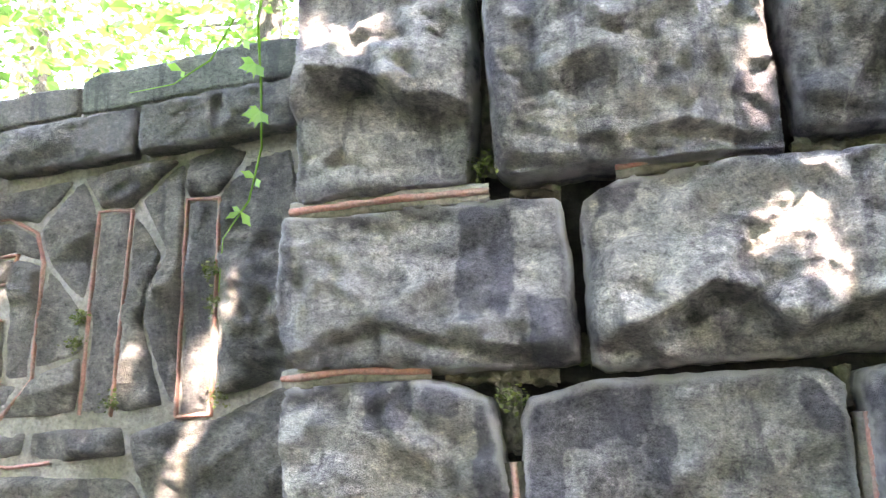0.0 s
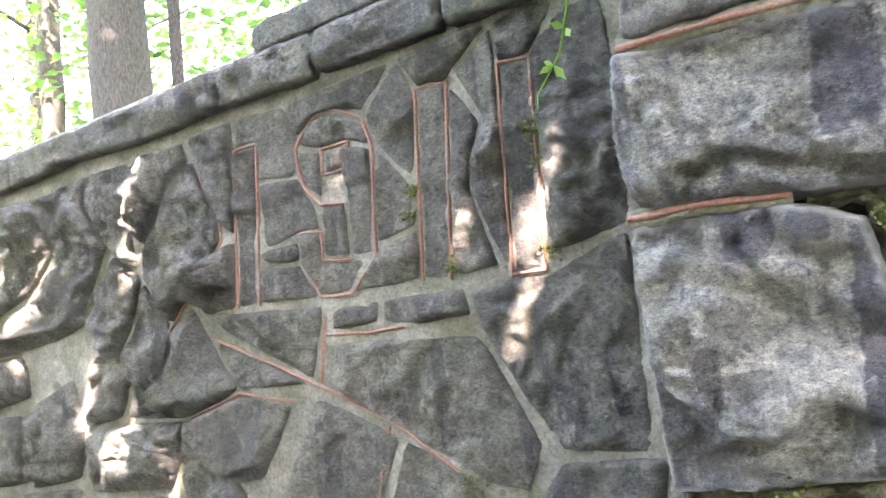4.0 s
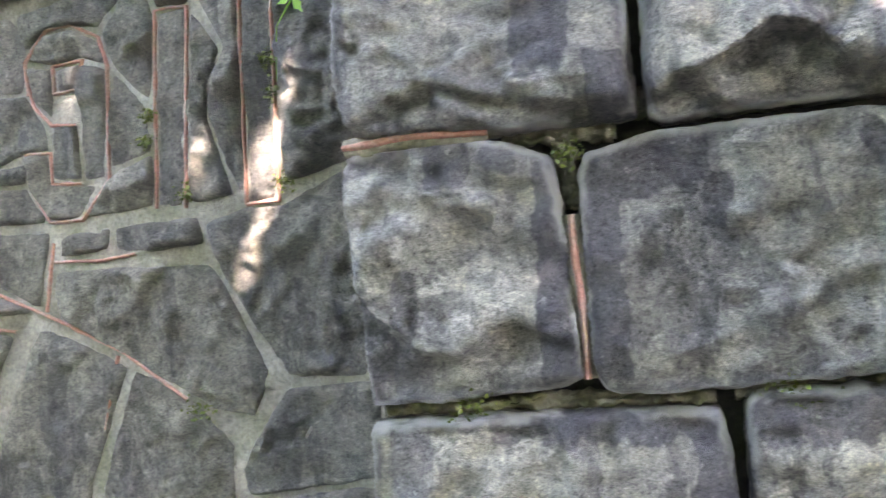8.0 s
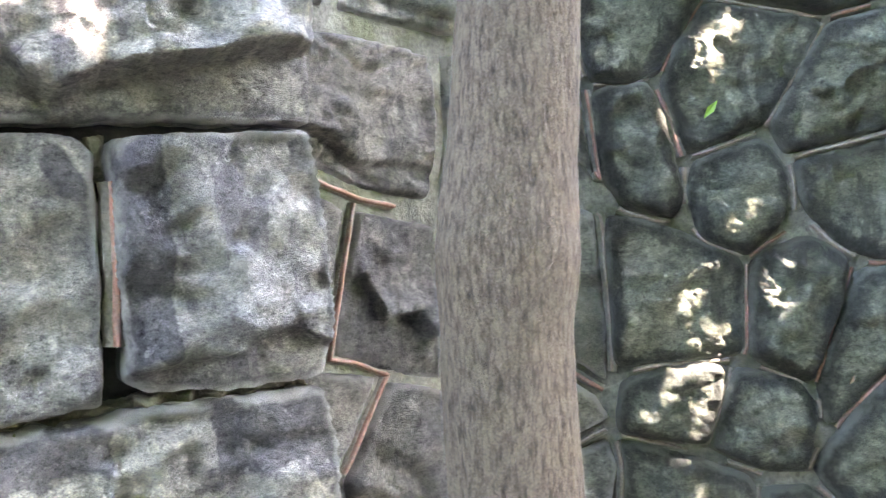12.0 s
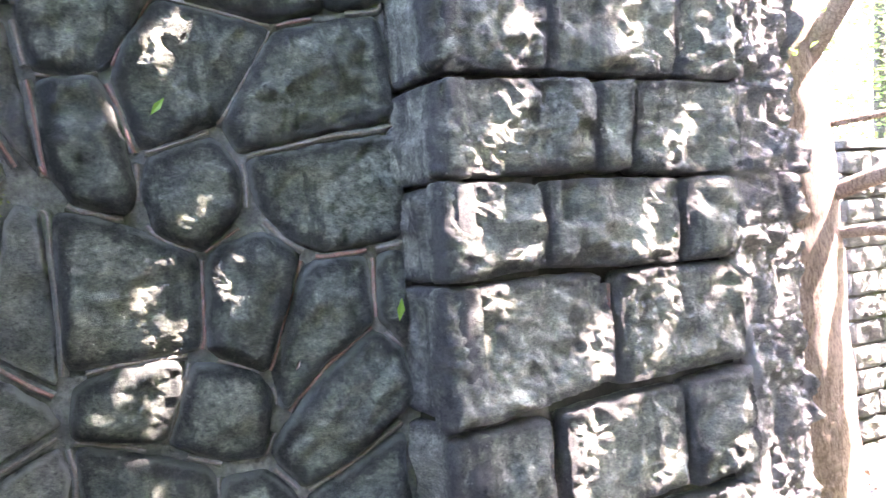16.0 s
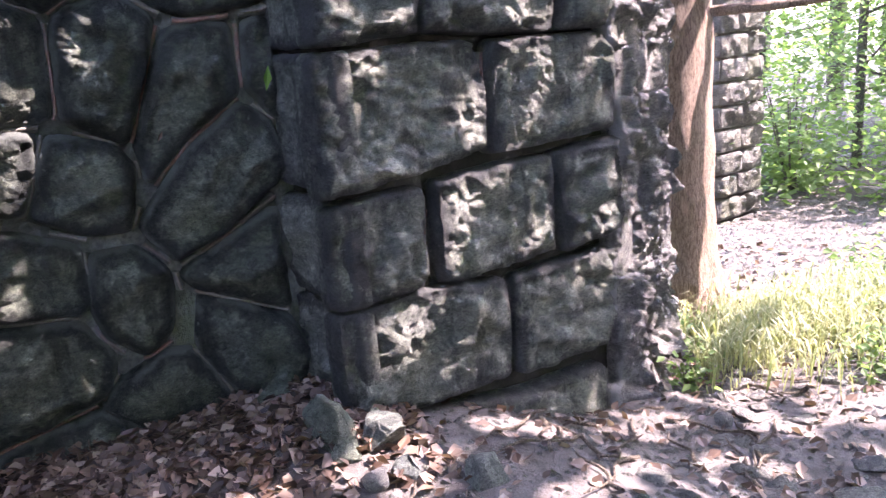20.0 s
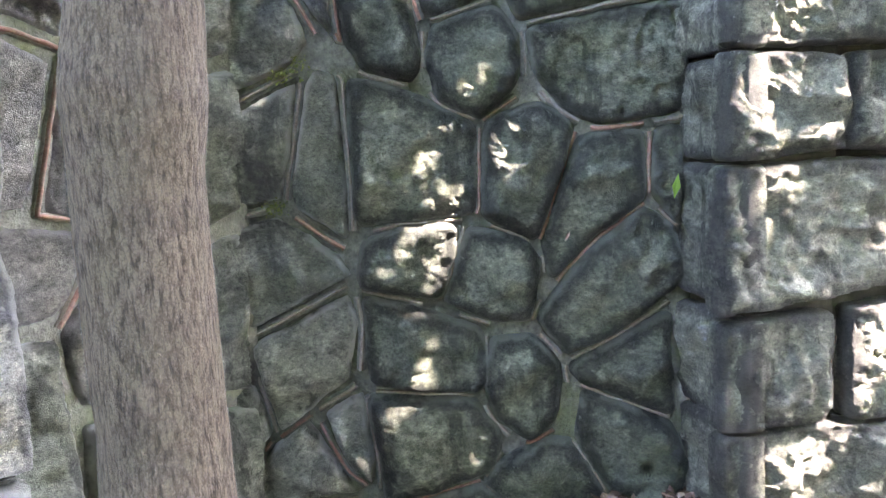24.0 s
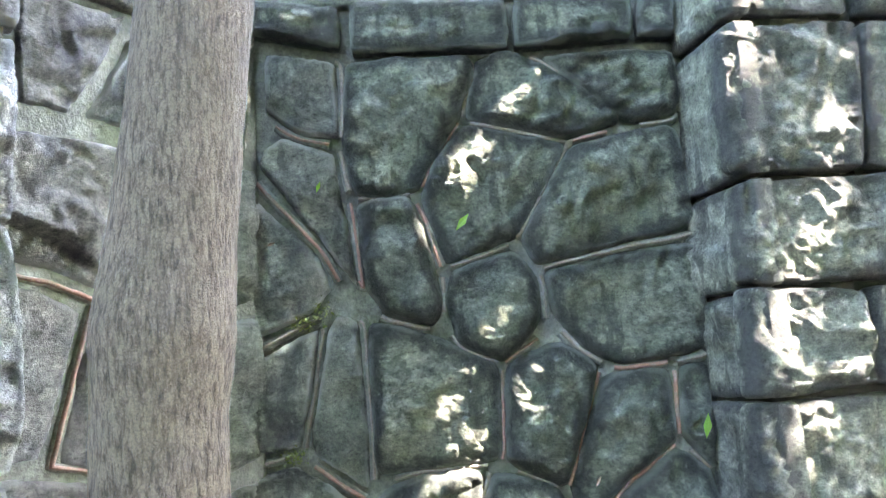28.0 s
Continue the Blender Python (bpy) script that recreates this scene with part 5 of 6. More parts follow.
# ---- copings ----
for u0, u1 in ((-0.115, 0.42), (-0.665, -0.125), (-1.17, -0.675), (-1.66, -1.18), (-2.2, -1.67), (-2.75, -2.21), (-3.4, -2.76), (-4.1, -3.41), (-4.9, -4.11)):
    sag = 0.012 * math.sin(u0 * 5)
    stone(P1, wall_date, STONE_COPE, (u0, 2.428 + sag), (u1, 2.428 - sag), (u1, 2.592), (u0, 2.592), base=0.055, rise=0.045, gap=0.007, edge=0.022, soft=0.05, rough=1.3, draft=0.5, round_=0.1, step=0.011, chip=0.09, name="coping_stone", label="long weathered coping block")


def slab(face, parent, u0, u1, z0, z1, out0, out1, mat, label):
    bm = bmesh.new()
    bmesh.ops.create_cube(bm, size=1.0)
    bmesh.ops.subdivide_edges(bm, edges=bm.edges[:], cuts=9, use_grid_fill=True)
    for v in bm.verts:
        c = v.co.copy()
        p = face.at(u0 + (c.x + 0.5) * (u1 - u0), z0 + (c.z + 0.5) * (z1 - z0), out0 + (0.5 - c.y) * (out1 - out0))
        k = sum(abs(q) > 0.49 for q in c)
        d = 0.006 * noise.fractal(p * 9, 0.8, 2, 4) - 0.006 * (k - 1)
        v.co = p + (face.n * -c.y + face.u * c.x + Vector((0, 0, c.z))) * (2.0 * d)
    return even_stone(part("coping_slab", bm, mat, parent, label))


slab(P1, wall_date, -0.36, 0.42, 2.60, 2.735, -0.42, 0.03, STONE_GREEN, "dark weathered upper coping slab")
slab(P1, wall_date, -1.00, -0.37, 2.60, 2.715, -0.42, 0.035, STONE_COPE, "pale mortar-crusted upper coping slab")
slab(P2, wall_east, -0.95, -0.1, 2.60, 2.74, -0.4, 0.03, STONE_GREEN, "damp upper coping slab")
slab(P2, wall_east, -0.09, 0.74, 2.60, 2.74, -0.4, 0.03, STONE_GREEN, "damp upper coping slab")
slab(P3, wall_corner, -0.1, 1.0, 2.45, 2.6, -0.4, 0.05, STONE_PANEL, "weathered coping slab")

# crumbling mossy mortar left in the open joints of the centre pier
for n, (line, wide) in enumerate(((((0.480, 2.46), (0.480, 2.30), (0.476, 2.15)), 0.026), (((0.36, 1.716), (0.47, 1.706), (0.60, 1.703)), 0.020), (((0.484, 1.70), (0.497, 1.62), (0.505, 1.55)), 0.030), (((0.05, 1.133), (0.30, 1.136), (0.52, 1.136), (0.76, 1.138)), 0.022),
                                  (((0.80, 1.142), (1.0, 1.158), (1.2, 1.170)), 0.014), (((1.12, 2.145), (1.35, 2.143), (1.58, 2.14)), 0.030), (((1.160, 1.69), (1.165, 1.61)), 0.022), (((0.63, 2.100), (0.52, 2.106)), 0.016), (((1.2, 1.172), (1.55, 1.17)), 0.018), (((0.66, 1.72), (0.67, 1.78)), 0.02))):
    bm = bmesh.new()
    for k in range(3):
        strip(bm, PA, [(u + 0.004 * math.sin(k * 2 + n), z + 0.005 * math.sin(k * 3.1 + n + i)) for i, (u, z) in enumerate(line)], wide * (1.1 + 0.35 * k), 0.010, -0.030 - 0.010 * k, False)
    for v in bm.verts:
        v.co += PA.n * 0.040 * noise.fractal(v.co * 30, 0.8, 2, 4) + Vector((0, 0, 0.014 * noise.fractal(v.co * 38 + Vector((5, 0, 0)), 0.8, 2, 3)))
    part("joint_mortar", bm, MORTAR_MOSSY, wall_pier, "crumbling pale mortar with green moss")
# boulders low on the far half of the date panel
for pts in (((-3.4, 1.60), (-2.78, 1.62), (-2.72, 1.42), (-3.4, 1.32)), ((-3.4, 1.28), (-2.82, 1.36), (-2.78, 1.02), (-3.4, 0.96)), ((-3.4, 0.92), (-3.0, 0.95), (-3.1, 0.6), (-3.4, 0.6)),
            ((-1.62, 0.66), (-1.9, 0.58), (-1.95, 0.30), (-1.45, 0.3)), ((-2.28, 0.60), (-1.95, 0.56), (-1.98, 0.3), (-2.4, 0.32)), ((-1.1, 0.48), (-0.72, 0.52), (-0.7, 0.3), (-1.12, 0.3)), ((-0.66, 0.52), (-0.12, 0.58), (-0.1, 0.3), (-0.66, 0.3))):
    stone(P1, wall_date, STONE_PANEL, *pts, rise=0.11, edge=0.05, gap=0.0, soft=0.1, step=0.016)


# ---- trees ----
def trunk_part(name, pts, radii, mat, parent, sides=40, lump=0.05, fine=0.02):
    """A round tapering stem through the given points, with lumps and furrows."""
    path, rr = [], []
    for (a, b), (ra, rb) in zip(zip(pts, pts[1:]), zip(radii, radii[1:])):
        k = max(2, int((Vector(b) - Vector(a)).length / fine))
        for i in range(k):
            path.append(Vector(a).lerp(Vector(b), i / k))
            rr.append(ra + (rb - ra) * i / k)
    path.append(Vector(pts[-1]))
    rr.append(radii[-1])
    for _ in range(6):
        path = [path[0]] + [(a + b * 2 + c) / 4 for a, b, c in zip(path, path[1:], path[2:])] + [path[-1]]
    bm = bmesh.new()
    tube(bm, path, rr, sides)
    bm.verts.ensure_lookup_table()
    for i, p in enumerate(path):
        for k in range(sides):
            v = bm.verts[i * sides + k]
            d = v.co - p
            g = noise.fractal(Vector((v.co.x * 5, v.co.y * 5, v.co.z * 2.2)), 0.8, 2, 3)
            f = noise.ridged_multi_fractal(Vector((v.co.x * 42, v.co.y * 42, v.co.z * 6)), 0.9, 2.1, 3, 0.9, 2)
            v.co = p + d * (1 + lump * g + 0.022 * (f - 1.0))
    return part(name, bm, mat, parent)


def thing(name, at, label, category, group="", kind=""):
    ob = new(name)
    ob.location = at
    return tagged(ob, label, category, group, kind)


def adopt(ob, parent):
    ob.parent = parent
    ob.matrix_parent_inverse = Matrix.Translation(parent.location).inverted()
    return ob


def leaves(name, spots, size, mat, rng, flat=0.6, droop=0.2, lobes=True):
    """Many small leaves, each a folded blade at its spot."""
    verts, faces = [], []
    for s in spots:
        a = rng.uniform(0, math.tau)
        t = Vector((math.cos(a), math.sin(a), rng.gauss(-droop, flat * 0.6))).normalized()
        n = Vector((rng.gauss(0, flat), rng.gauss(0, flat), 1)).normalized()
        b = t.cross(n).normalized()
        n = b.cross(t)
        L = size * rng.uniform(0.65, 1.35)
        c, k = Vector(s), len(verts)
        verts += [c - t * L * 0.5, c + b * L * 0.36 - t * 0.08 * L + n * L * 0.08, c + b * L * 0.22 + t * L * 0.22 + n * L * 0.05, c + t * L * 0.55, c - b * L * 0.22 + t * L * 0.22 + n * L * 0.05, c - b * L * 0.36 - t * 0.08 * L + n * L * 0.08]
        faces += [(k, k + 1, k + 2, k + 3), (k, k + 3, k + 4, k + 5)]
    return mesh_object(name, verts, faces, mat, False)


# the tree that stands before the corner
tree = thing("tree", (1.33, 1.09, 0), "young grey-brown tree trunk with furrowed bark before the wall", "tree")
adopt(trunk_part("trunk", [(1.31, 1.11, -0.12), (1.315, 1.10, 0.3), (1.32, 1.09, 0.8), (1.312, 1.085, 1.3), (1.32, 1.08, 1.43), (1.335, 1.07, 1.6), (1.375, 1.05, 2.0), (1.43, 1.02, 2.7), (1.5, 1.0, 4.2)], [0.175, 0.128, 0.117, 0.117, 0.127, 0.113, 0.108, 0.10, 0.08], BARK, None, 72, 0.05, 0.014), tree)
for p, r, n in (((1.232, 1.03, 1.47), 0.022, 1), ((1.30, 0.975, 1.60), 0.012, 3)):
    bm = bmesh.new()
    bmesh.ops.create_icosphere(bm, subdivisions=3, radius=r)
    for v in bm.verts:
        v.co = Vector(p) + Vector((v.co.x * 1.0, v.co.y * 0.9, v.co.z * 1.5)) * (1 + 0.3 * noise.fractal(v.co * 60 + Vector((n, 0, 0)), 0.8, 2, 3))
    adopt(part("branch_scar", bm, BARK, None, "healed branch knot in the bark"), tree)

# the reddish tree past the pier
tree_b = thing("tree", (5.1, -0.33, ground_z(5.1, -0.33)), "sunlit reddish-brown tree with bare side branches at the path", "tree")
adopt(trunk_part("trunk", [(5.14, -0.29, -0.5), (5.13, -0.30, 0.0), (5.14, -0.28, 0.8), (5.15, -0.28, 1.4), (5.17, -0.25, 2.2), (5.15, -0.15, 3.6)], [0.32, 0.215, 0.195, 0.205, 0.185, 0.14], BARK_RED, None, 48, 0.07, 0.03), tree_b)
for pts, r in ((((5.12, -0.40, 1.40), (5.0, -0.75, 1.52), (4.9, -1.15, 1.53), (4.7, -1.9, 1.72)), 0.046), (((5.12, -0.42, 1.22), (5.1, -0.8, 1.23), (5.2, -1.2, 1.27), (5.2, -2.0, 1.38)), 0.030),
               (((5.1, -0.38, 2.1), (5.05, -0.6, 2.4), (5.0, -0.7, 2.8)), 0.06), (((5.12, -0.40, 1.75), (5.2, -0.9, 1.80), (5.3, -1.6, 1.85)), 0.022)):
    adopt(trunk_part("branch", list(pts), [r, r * 0.85, r * 0.7, r * 0.45][:len(pts)], BARK_LIMB, None, 14, 0.15, 0.04), tree_b)

# far pier along the path
far = tagged(new("wall_far_pier"), "distant rock-faced stone pier beside the path", "wall", kind="structure")
PF = Face(7.15, -0.58, -36)
PF2 = Face(7.15 + 0.25, -0.58 + 0.31, 230)
for z0 in [(-0.5 + 0.172 * i) for i in range(13)]:
    cut = rng.uniform(0.2, 0.35)
    stone(PF, far, STONE_COPE, (0, z0), (cut, z0), (cut, z0 + 0.166), (0, z0 + 0.166), rise=0.05, gap=0.006, step=0.03, rough=1.4, soft=0.08)
    stone(PF, far, STONE_COPE, (cut, z0), (0.55, z0), (0.55, z0 + 0.166), (cut, z0 + 0.166), rise=0.05, gap=0.006, step=0.03, rough=1.4, soft=0.08)
    stone(PF2, far, STONE_PANEL, (0, z0), (0.4, z0), (0.4, z0 + 0.166), (0, z0 + 0.166), rise=0.04, gap=0.006, step=0.035, soft=0.08)
slab(PF, far, -0.01, 0.56, 1.735, 1.81, -0.5, 0.02, STONE_COPE, "flat capstone")
bm = bmesh.new()
bmesh.ops.create_cube(bm, size=1.0)
for v in bm.verts:
    v.co = PF.at(0.01 + (v.co.x + 0.5) * 0.53, -0.6 + (v.co.z + 0.5) * 2.33, -0.22 - v.co.y * 0.36)
part("pier_core", bm, MORTAR, far)

# ---- woodland ----
rng = random.Random(21)


def wood_tree(x, y, z, height, r, spread, count, size, label, group, mat=None, low=0.35):
    t = thing("tree", (x, y, z), label, "tree", group)
    lean = rng.uniform(-0.3, 0.3)
    top = (x + lean, y + rng.uniform(-0.3, 0.3), z + height)
    adopt(trunk_part("trunk", [(x, y, z - 0.3), (x + lean * 0.3, y, z + height * 0.45), top], [r, r * 0.8, r * 0.3], mat or BARK_DARK, None, 16, 0.12, 0.25), t)
    spots = []
    for i in range(max(4, count // 60)):
        a, h = rng.uniform(0, math.tau), z + height * rng.uniform(low, 1.05)
        rr = spread * rng.uniform(0.15, 1.0)
        c = Vector((x + math.cos(a) * rr, y + math.sin(a) * rr, h))
        if i < 7:
            adopt(trunk_part("branch", [(x + lean * (h - z) / height, y, h - 0.4), tuple(c)], [r * 0.3, r * 0.1], mat or BARK_DARK, None, 6, 0.1, 0.3), t)
        s = spread * rng.uniform(0.18, 0.36)
        spots += [(c.x + rng.gauss(0, s), c.y + rng.gauss(0, s), c.z + rng.gauss(0, s * 0.5)) for _ in range(60)]
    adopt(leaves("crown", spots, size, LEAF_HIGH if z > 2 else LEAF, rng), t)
    return t


# above the date panel
wood_tree(-3.66, 4.60, 2.7, 7.0, 0.20, 2.6, 5600, 0.085, "tall woodland tree with broad green leaves above the wall", "trees above the wall")
wood_tree(-3.36, 4.75, 2.7, 4.0, 0.05, 1.4, 1500, 0.085, "thin crooked sapling among green leaves", "trees above the wall")
for x, y, h in ((-1.2, 6.2, 6.5), (0.6, 5.6, 6.0), (-5.5, 6.0, 7.0), (-4.0, 8.5, 8.0), (-0.2, 9.0, 8.0), (-7.5, 8.0, 8.0), (2.4, 6.5, 6.0), (-2.4, 10.5, 9.0), (-6.0, 12.0, 9.0)):
    wood_tree(x, y, 2.9, h, 0.11, 2.3, 5000, 0.10, "leafy green woodland tree behind the wall", "trees above the wall", None, 0.1)
# unseen wood added behind the viewer to block low sky light and bounce
for x, y, h in ((-6.5, -3.0, 6.0), (-4.0, -6.0, 6.5), (-1.0, -7.5, 6.0), (2.0, -8.0, 6.5), (5.0, -8.5, 6.0), (-8.5, 0.5, 6.0), (-9.0, 4.0, 7.0), (8.0, -8.0, 6.0)):
    wood_tree(x, y, -0.3, h, 0.14, 2.4, 2400, 0.24, "unseen leafy tree added behind the viewer to hold back low sky light", "trees of the wood", None, 0.02)
for x, y, h in ((-2.5, -5.2, 6.5), (0.3, -6.6, 7.0), (3.0, -7.0, 7.0), (-5.2, -3.2, 6.5), (-6.2, 0.0, 6.0), (-4.5, -6.8, 7.0), (1.5, -9.8, 8.0), (-7.5, -5.2, 7.5)):
    wood_tree(x, y, -0.3, h, 0.12, 2.1, 3600, 0.24, "unseen dense leafy tree added around the viewer to hold back low sky light", "trees of the wood", None, 0.0)
# along the path
for x, y, h, r in ((9.5, -1.9, 4.5, 0.05), (10.5, -3.0, 6.0, 0.08), (12.5, -1.2, 7.0, 0.10), (13.0, -4.0, 7.0, 0.11), (9.2, -3.6, 4.0, 0.04), (11.5, -5.5, 6.0, 0.08), (15.0, -2.5, 9.0, 0.13), (16.0, -6.0, 9.0, 0.12), (14.0, 0.8, 8.0, 0.12), (19.0, -4.0, 10.0, 0.15), (18.0, -0.5, 10.0, 0.14), (20.0, -9.0, 10.0, 0.14), (9.8, 0.6, 6.0, 0.07)):
    wood_tree(x, y, -0.4, h, r, 1.7, 4800, 0.066, "slender woodland tree in bright green leaf", "trees along the path", None, 0.06)
for x, y, h in ((13.0, -8.0, 9.0), (17.0, 2.0, 10.0), (22.0, -2.0, 12.0), (22.0, -6.5, 12.0), (15.5, -9.5, 10.0), (24.0, 2.5, 12.0), (12.0, -3.2, 5.0)):
    wood_tree(x, y, -0.5, h, 0.14, 2.6, 5400, 0.12, "dense woodland tree further off in green leaf", "trees along the path", None, 0.03)
# bushes at the edge of the path
for x, y, s, n in ((8.3, -1.2, 0.45, 700), (8.0, -2.2, 0.6, 900), (7.2, -2.6, 0.5, 800), (9.3, -1.3, 0.6, 900), (6.3, -2.5, 0.45, 700), (8.9, -2.9, 0.8, 1000), (8.6, -0.5, 0.5, 700)):
    b = thing("bush", (x, y, -0.4), "low green undergrowth bush at the path's edge", "bush", "bushes along the path")
    for k in range(6):
        a, bm = rng.uniform(0, math.tau), bmesh.new()
        tube(bm, [Vector((x, y, -0.45)), Vector((x + math.cos(a) * s * 0.5, y + math.sin(a) * s * 0.5, 0.1 + s * 0.8))], [0.012, 0.004], 5)
        adopt(part("stem", bm, BARK_DARK, None), b)
    adopt(leaves("foliage", [(x + rng.gauss(0, s * 0.5), y + rng.gauss(0, s * 0.5), -0.35 + abs(rng.gauss(0.3, 0.45)) * s * 1.6) for _ in range(n)], 0.075, LEAF, rng), b)

# ---- unseen tree added overhead; its crown breaks the sun into patches ----
ACROSS = TO_SUN.cross(Vector((0, 0, 1))).normalized()
ALONG = ACROSS.cross(TO_SUN)
GAPS = []
gr = random.Random(3)


def gap(face, u, z, ru, rz, slant=0.6):
    """An opening set in the added crown so that the sun reaches this spot of a wall: a ragged slanting streak."""
    if face in (PA, P1):
        ru, rz = ru * (0.4 if face is PA else 0.6), rz * (0.6 if face is PA else 0.7)
    a, b = face.u * ru * 0.75, Vector((0, 0, rz * 0.8))
    ra, rb = abs(a.dot(ACROSS)), abs(b.dot(ALONG))
    for k in (-0.62, 0.0, 0.62):
        p = face.at(u + slant * ru * k * gr.uniform(0.6, 1.3), z + rz * 0.8 * k, 0.06)
        f = gr.uniform(0.65, 0.95) * (0.75 if face is PB else 1.0)
        GAPS.append((p.dot(ACROSS), p.dot(ALONG), ra * f + 0.012, rb * f * 0.8 + 0.012))


gap(PA, 0.23, 2.49, 0.020, 0.022)
gap(PA, 0.12, 2.53, 0.006, 0.025)
gap(PA, 1.11, 1.99, 0.048, 0.027)
gap(PA, 1.11, 1.87, 0.043, 0.070)
gap(PA, 1.05, 2.34, 0.021, 0.072)
gap(P1, 0.11, 1.80, 0.036, 0.174)
gap(P1, -0.12, 1.88, 0.028, 0.083)
gap(P1, -1.73, 2.23, 0.099, 0.187)
gap(P1, -2.64, 1.88, 0.250, 0.187)
gap(P1, -1.97, 1.21, 0.219, 0.140)
gap(P1, 0.05, 1.57, 0.023, 0.055)
gap(P1, -2.23, 1.44, 0.111, 0.147)
gap(P1, -1.64, 1.06, 0.073, 0.088)
gap(P1, -2.93, 2.05, 0.166, 0.111)
gap(P2, -0.13, 1.27, 0.040, 0.049)
gap(P2, 0.14, 1.36, 0.058, 0.044)
gap(P2, 0.00, 1.09, 0.022, 0.072)
gap(P2, -0.19, 1.00, 0.063, 0.026)
gap(P2, -0.12, 0.93, 0.017, 0.041)
gap(P2, 0.27, 0.18, 0.036, 0.094)
gap(P2, -0.28, 0.40, 0.038, 0.036)
gap(P2, 0.17, 1.17, 0.015, 0.040)
gap(P2, -0.08, 1.95, 0.037, 0.043)
gap(P2, 0.30, 2.38, 0.049, 0.029)
gap(P2, 0.26, 1.60, 0.028, 0.023)
gap(PB, 0.02, 1.11, 0.021, 0.058)
gap(PB, 0.55, 1.01, 0.015, 0.125)
gap(PB, 0.48, 0.73, 0.066, 0.056)
gap(PB, 0.33, 0.55, 0.026, 0.094)
gap(PB, 0.36, 0.40, 0.066, 0.038)
gap(PB, 0.23, 0.30, 0.038, 0.087)
gap(PB, 0.08, 0.27, 0.033, 0.105)
gap(PB, 0.84, 1.06, 0.051, 0.109)
gap(PB, 0.33, 2.14, 0.077, 0.138)
gap(PB, 0.21, 1.75, 0.071, 0.138)
gap(PB, 0.09, 1.40, 0.081, 0.115)
gap(PB, 0.84, 1.09, 0.038, 0.091)
gap(PB, 0.81, 1.42, 0.026, 0.090)
gap(PB, 1.03, 1.68, 0.040, 0.083)
gap(PB, 0.52, 0.74, 0.098, 0.047)
gap(PB, 0.33, 2.07, 0.056, 0.093)
gap(PB, 0.76, 2.08, 0.053, 0.099)
gap(PB, 0.23, 0.30, 0.058, 0.059)
for x, y, r in ((2.75, 0.42, 0.05), (2.62, 0.62, 0.06), (2.50, 0.80, 0.05), (2.85, 0.30, 0.04), (2.42, 0.62, 0.05), (3.45, -0.05, 0.06), (3.75, -0.32, 0.08), (3.35, -0.42, 0.07), (3.1, 0.25, 0.05), (2.3, 1.05, 0.05), (3.95, -0.55, 0.10), (3.0, -0.35, 0.06), (2.45, 0.45, 0.09), (2.62, 0.40, 0.08), (2.30, 0.60, 0.07), (3.3, 0.1, 0.10), (3.6, -0.2, 0.12), (2.2, 0.35, 0.08)):
    q = Vector((x, y, ground_z(x, y)))
    GAPS.append((q.dot(ACROSS), q.dot(ALONG), r * 0.75, r * 0.6))
for _ in range(65):
    x, y = gr.uniform(2.1, 4.4), gr.uniform(-1.0, 1.1)
    if y < 3.5 - x:
        q = Vector((x, y, ground_z(x, y)))
        GAPS.append((q.dot(ACROSS), q.dot(ALONG), gr.uniform(0.02, 0.09), gr.uniform(0.02, 0.07)))
over = thing("tree", (0.9, -4.2, -0.2), "unseen large tree added overhead, its leafy crown breaking the sun into patches", "tree")
adopt(trunk_part("trunk", [(0.9, -4.2, -0.5), (0.95, -4.2, 2.0), (1.1, -4.6, 5.0)], [0.32, 0.26, 0.18], BARK, None, 20, 0.1, 0.2), over)
spots = []
a = -4.4
while a < 4.6:
    b = -1.75
    while b < 5.8:
        for layer in range(3):
            x, y = a + rng.uniform(-0.05, 0.05), b + rng.uniform(-0.05, 0.05)
            depth = 7.9 + 0.22 * layer + rng.uniform(0, 0.2)
            if all(((x - g[0]) / (g[2] + 0.045)) ** 2 + ((y - g[1]) / (g[3] + 0.045)) ** 2 > 1 for g in GAPS) and rng.random() < (0.20 if a < -3.6 and b < 0.5 else min(1, 0.45 + max(0, a + (4.3 if b > 0.75 else 3.5)) * 1.2)):
                spots.append(ACROSS * x + ALONG * y + TO_SUN * depth)
        b += 0.085
    a += 0.085
verts, faces = [], []
for s in spots:
    k, L = len(verts), rng.uniform(0.055, 0.085)
    q = [(ACROSS * math.cos(t) + ALONG * math.sin(t)) * L * w + TO_SUN * rng.uniform(-0.03, 0.03) for t, w in ((0.3, 1.1), (1.5, 0.9), (2.6, 1.0), (3.5, 1.1), (4.6, 0.9), (5.6, 1.0))]
    verts += [s + v for v in q]
    faces.append(tuple(range(k, k + 6)))
for k in range(6000):                                           # more unseen crown, added to shade the clearing and a trunk above the wall
    a, b = (rng.uniform(-3.0, 5.5), rng.uniform(-6.5, -1.5)) if k < 4500 else (rng.uniform(1.1, 3.4), rng.uniform(5.8, 8.2))
    s, k, L = ACROSS * a + ALONG * b + TO_SUN * rng.uniform(6.5, 8.5), len(verts), rng.uniform(0.07, 0.12)
    q = [(ACROSS * math.cos(t) + ALONG * math.sin(t)) * L * w + TO_SUN * rng.uniform(-0.05, 0.05) for t, w in ((0.3, 1.1), (1.5, 0.9), (2.6, 1.0), (3.5, 1.1), (4.6, 0.9), (5.6, 1.0))]
    verts += [s + v for v in q]
    faces.append(tuple(range(k, k + 6)))
adopt(mesh_object("crown", verts, faces, LEAF_CANOPY, False), over)
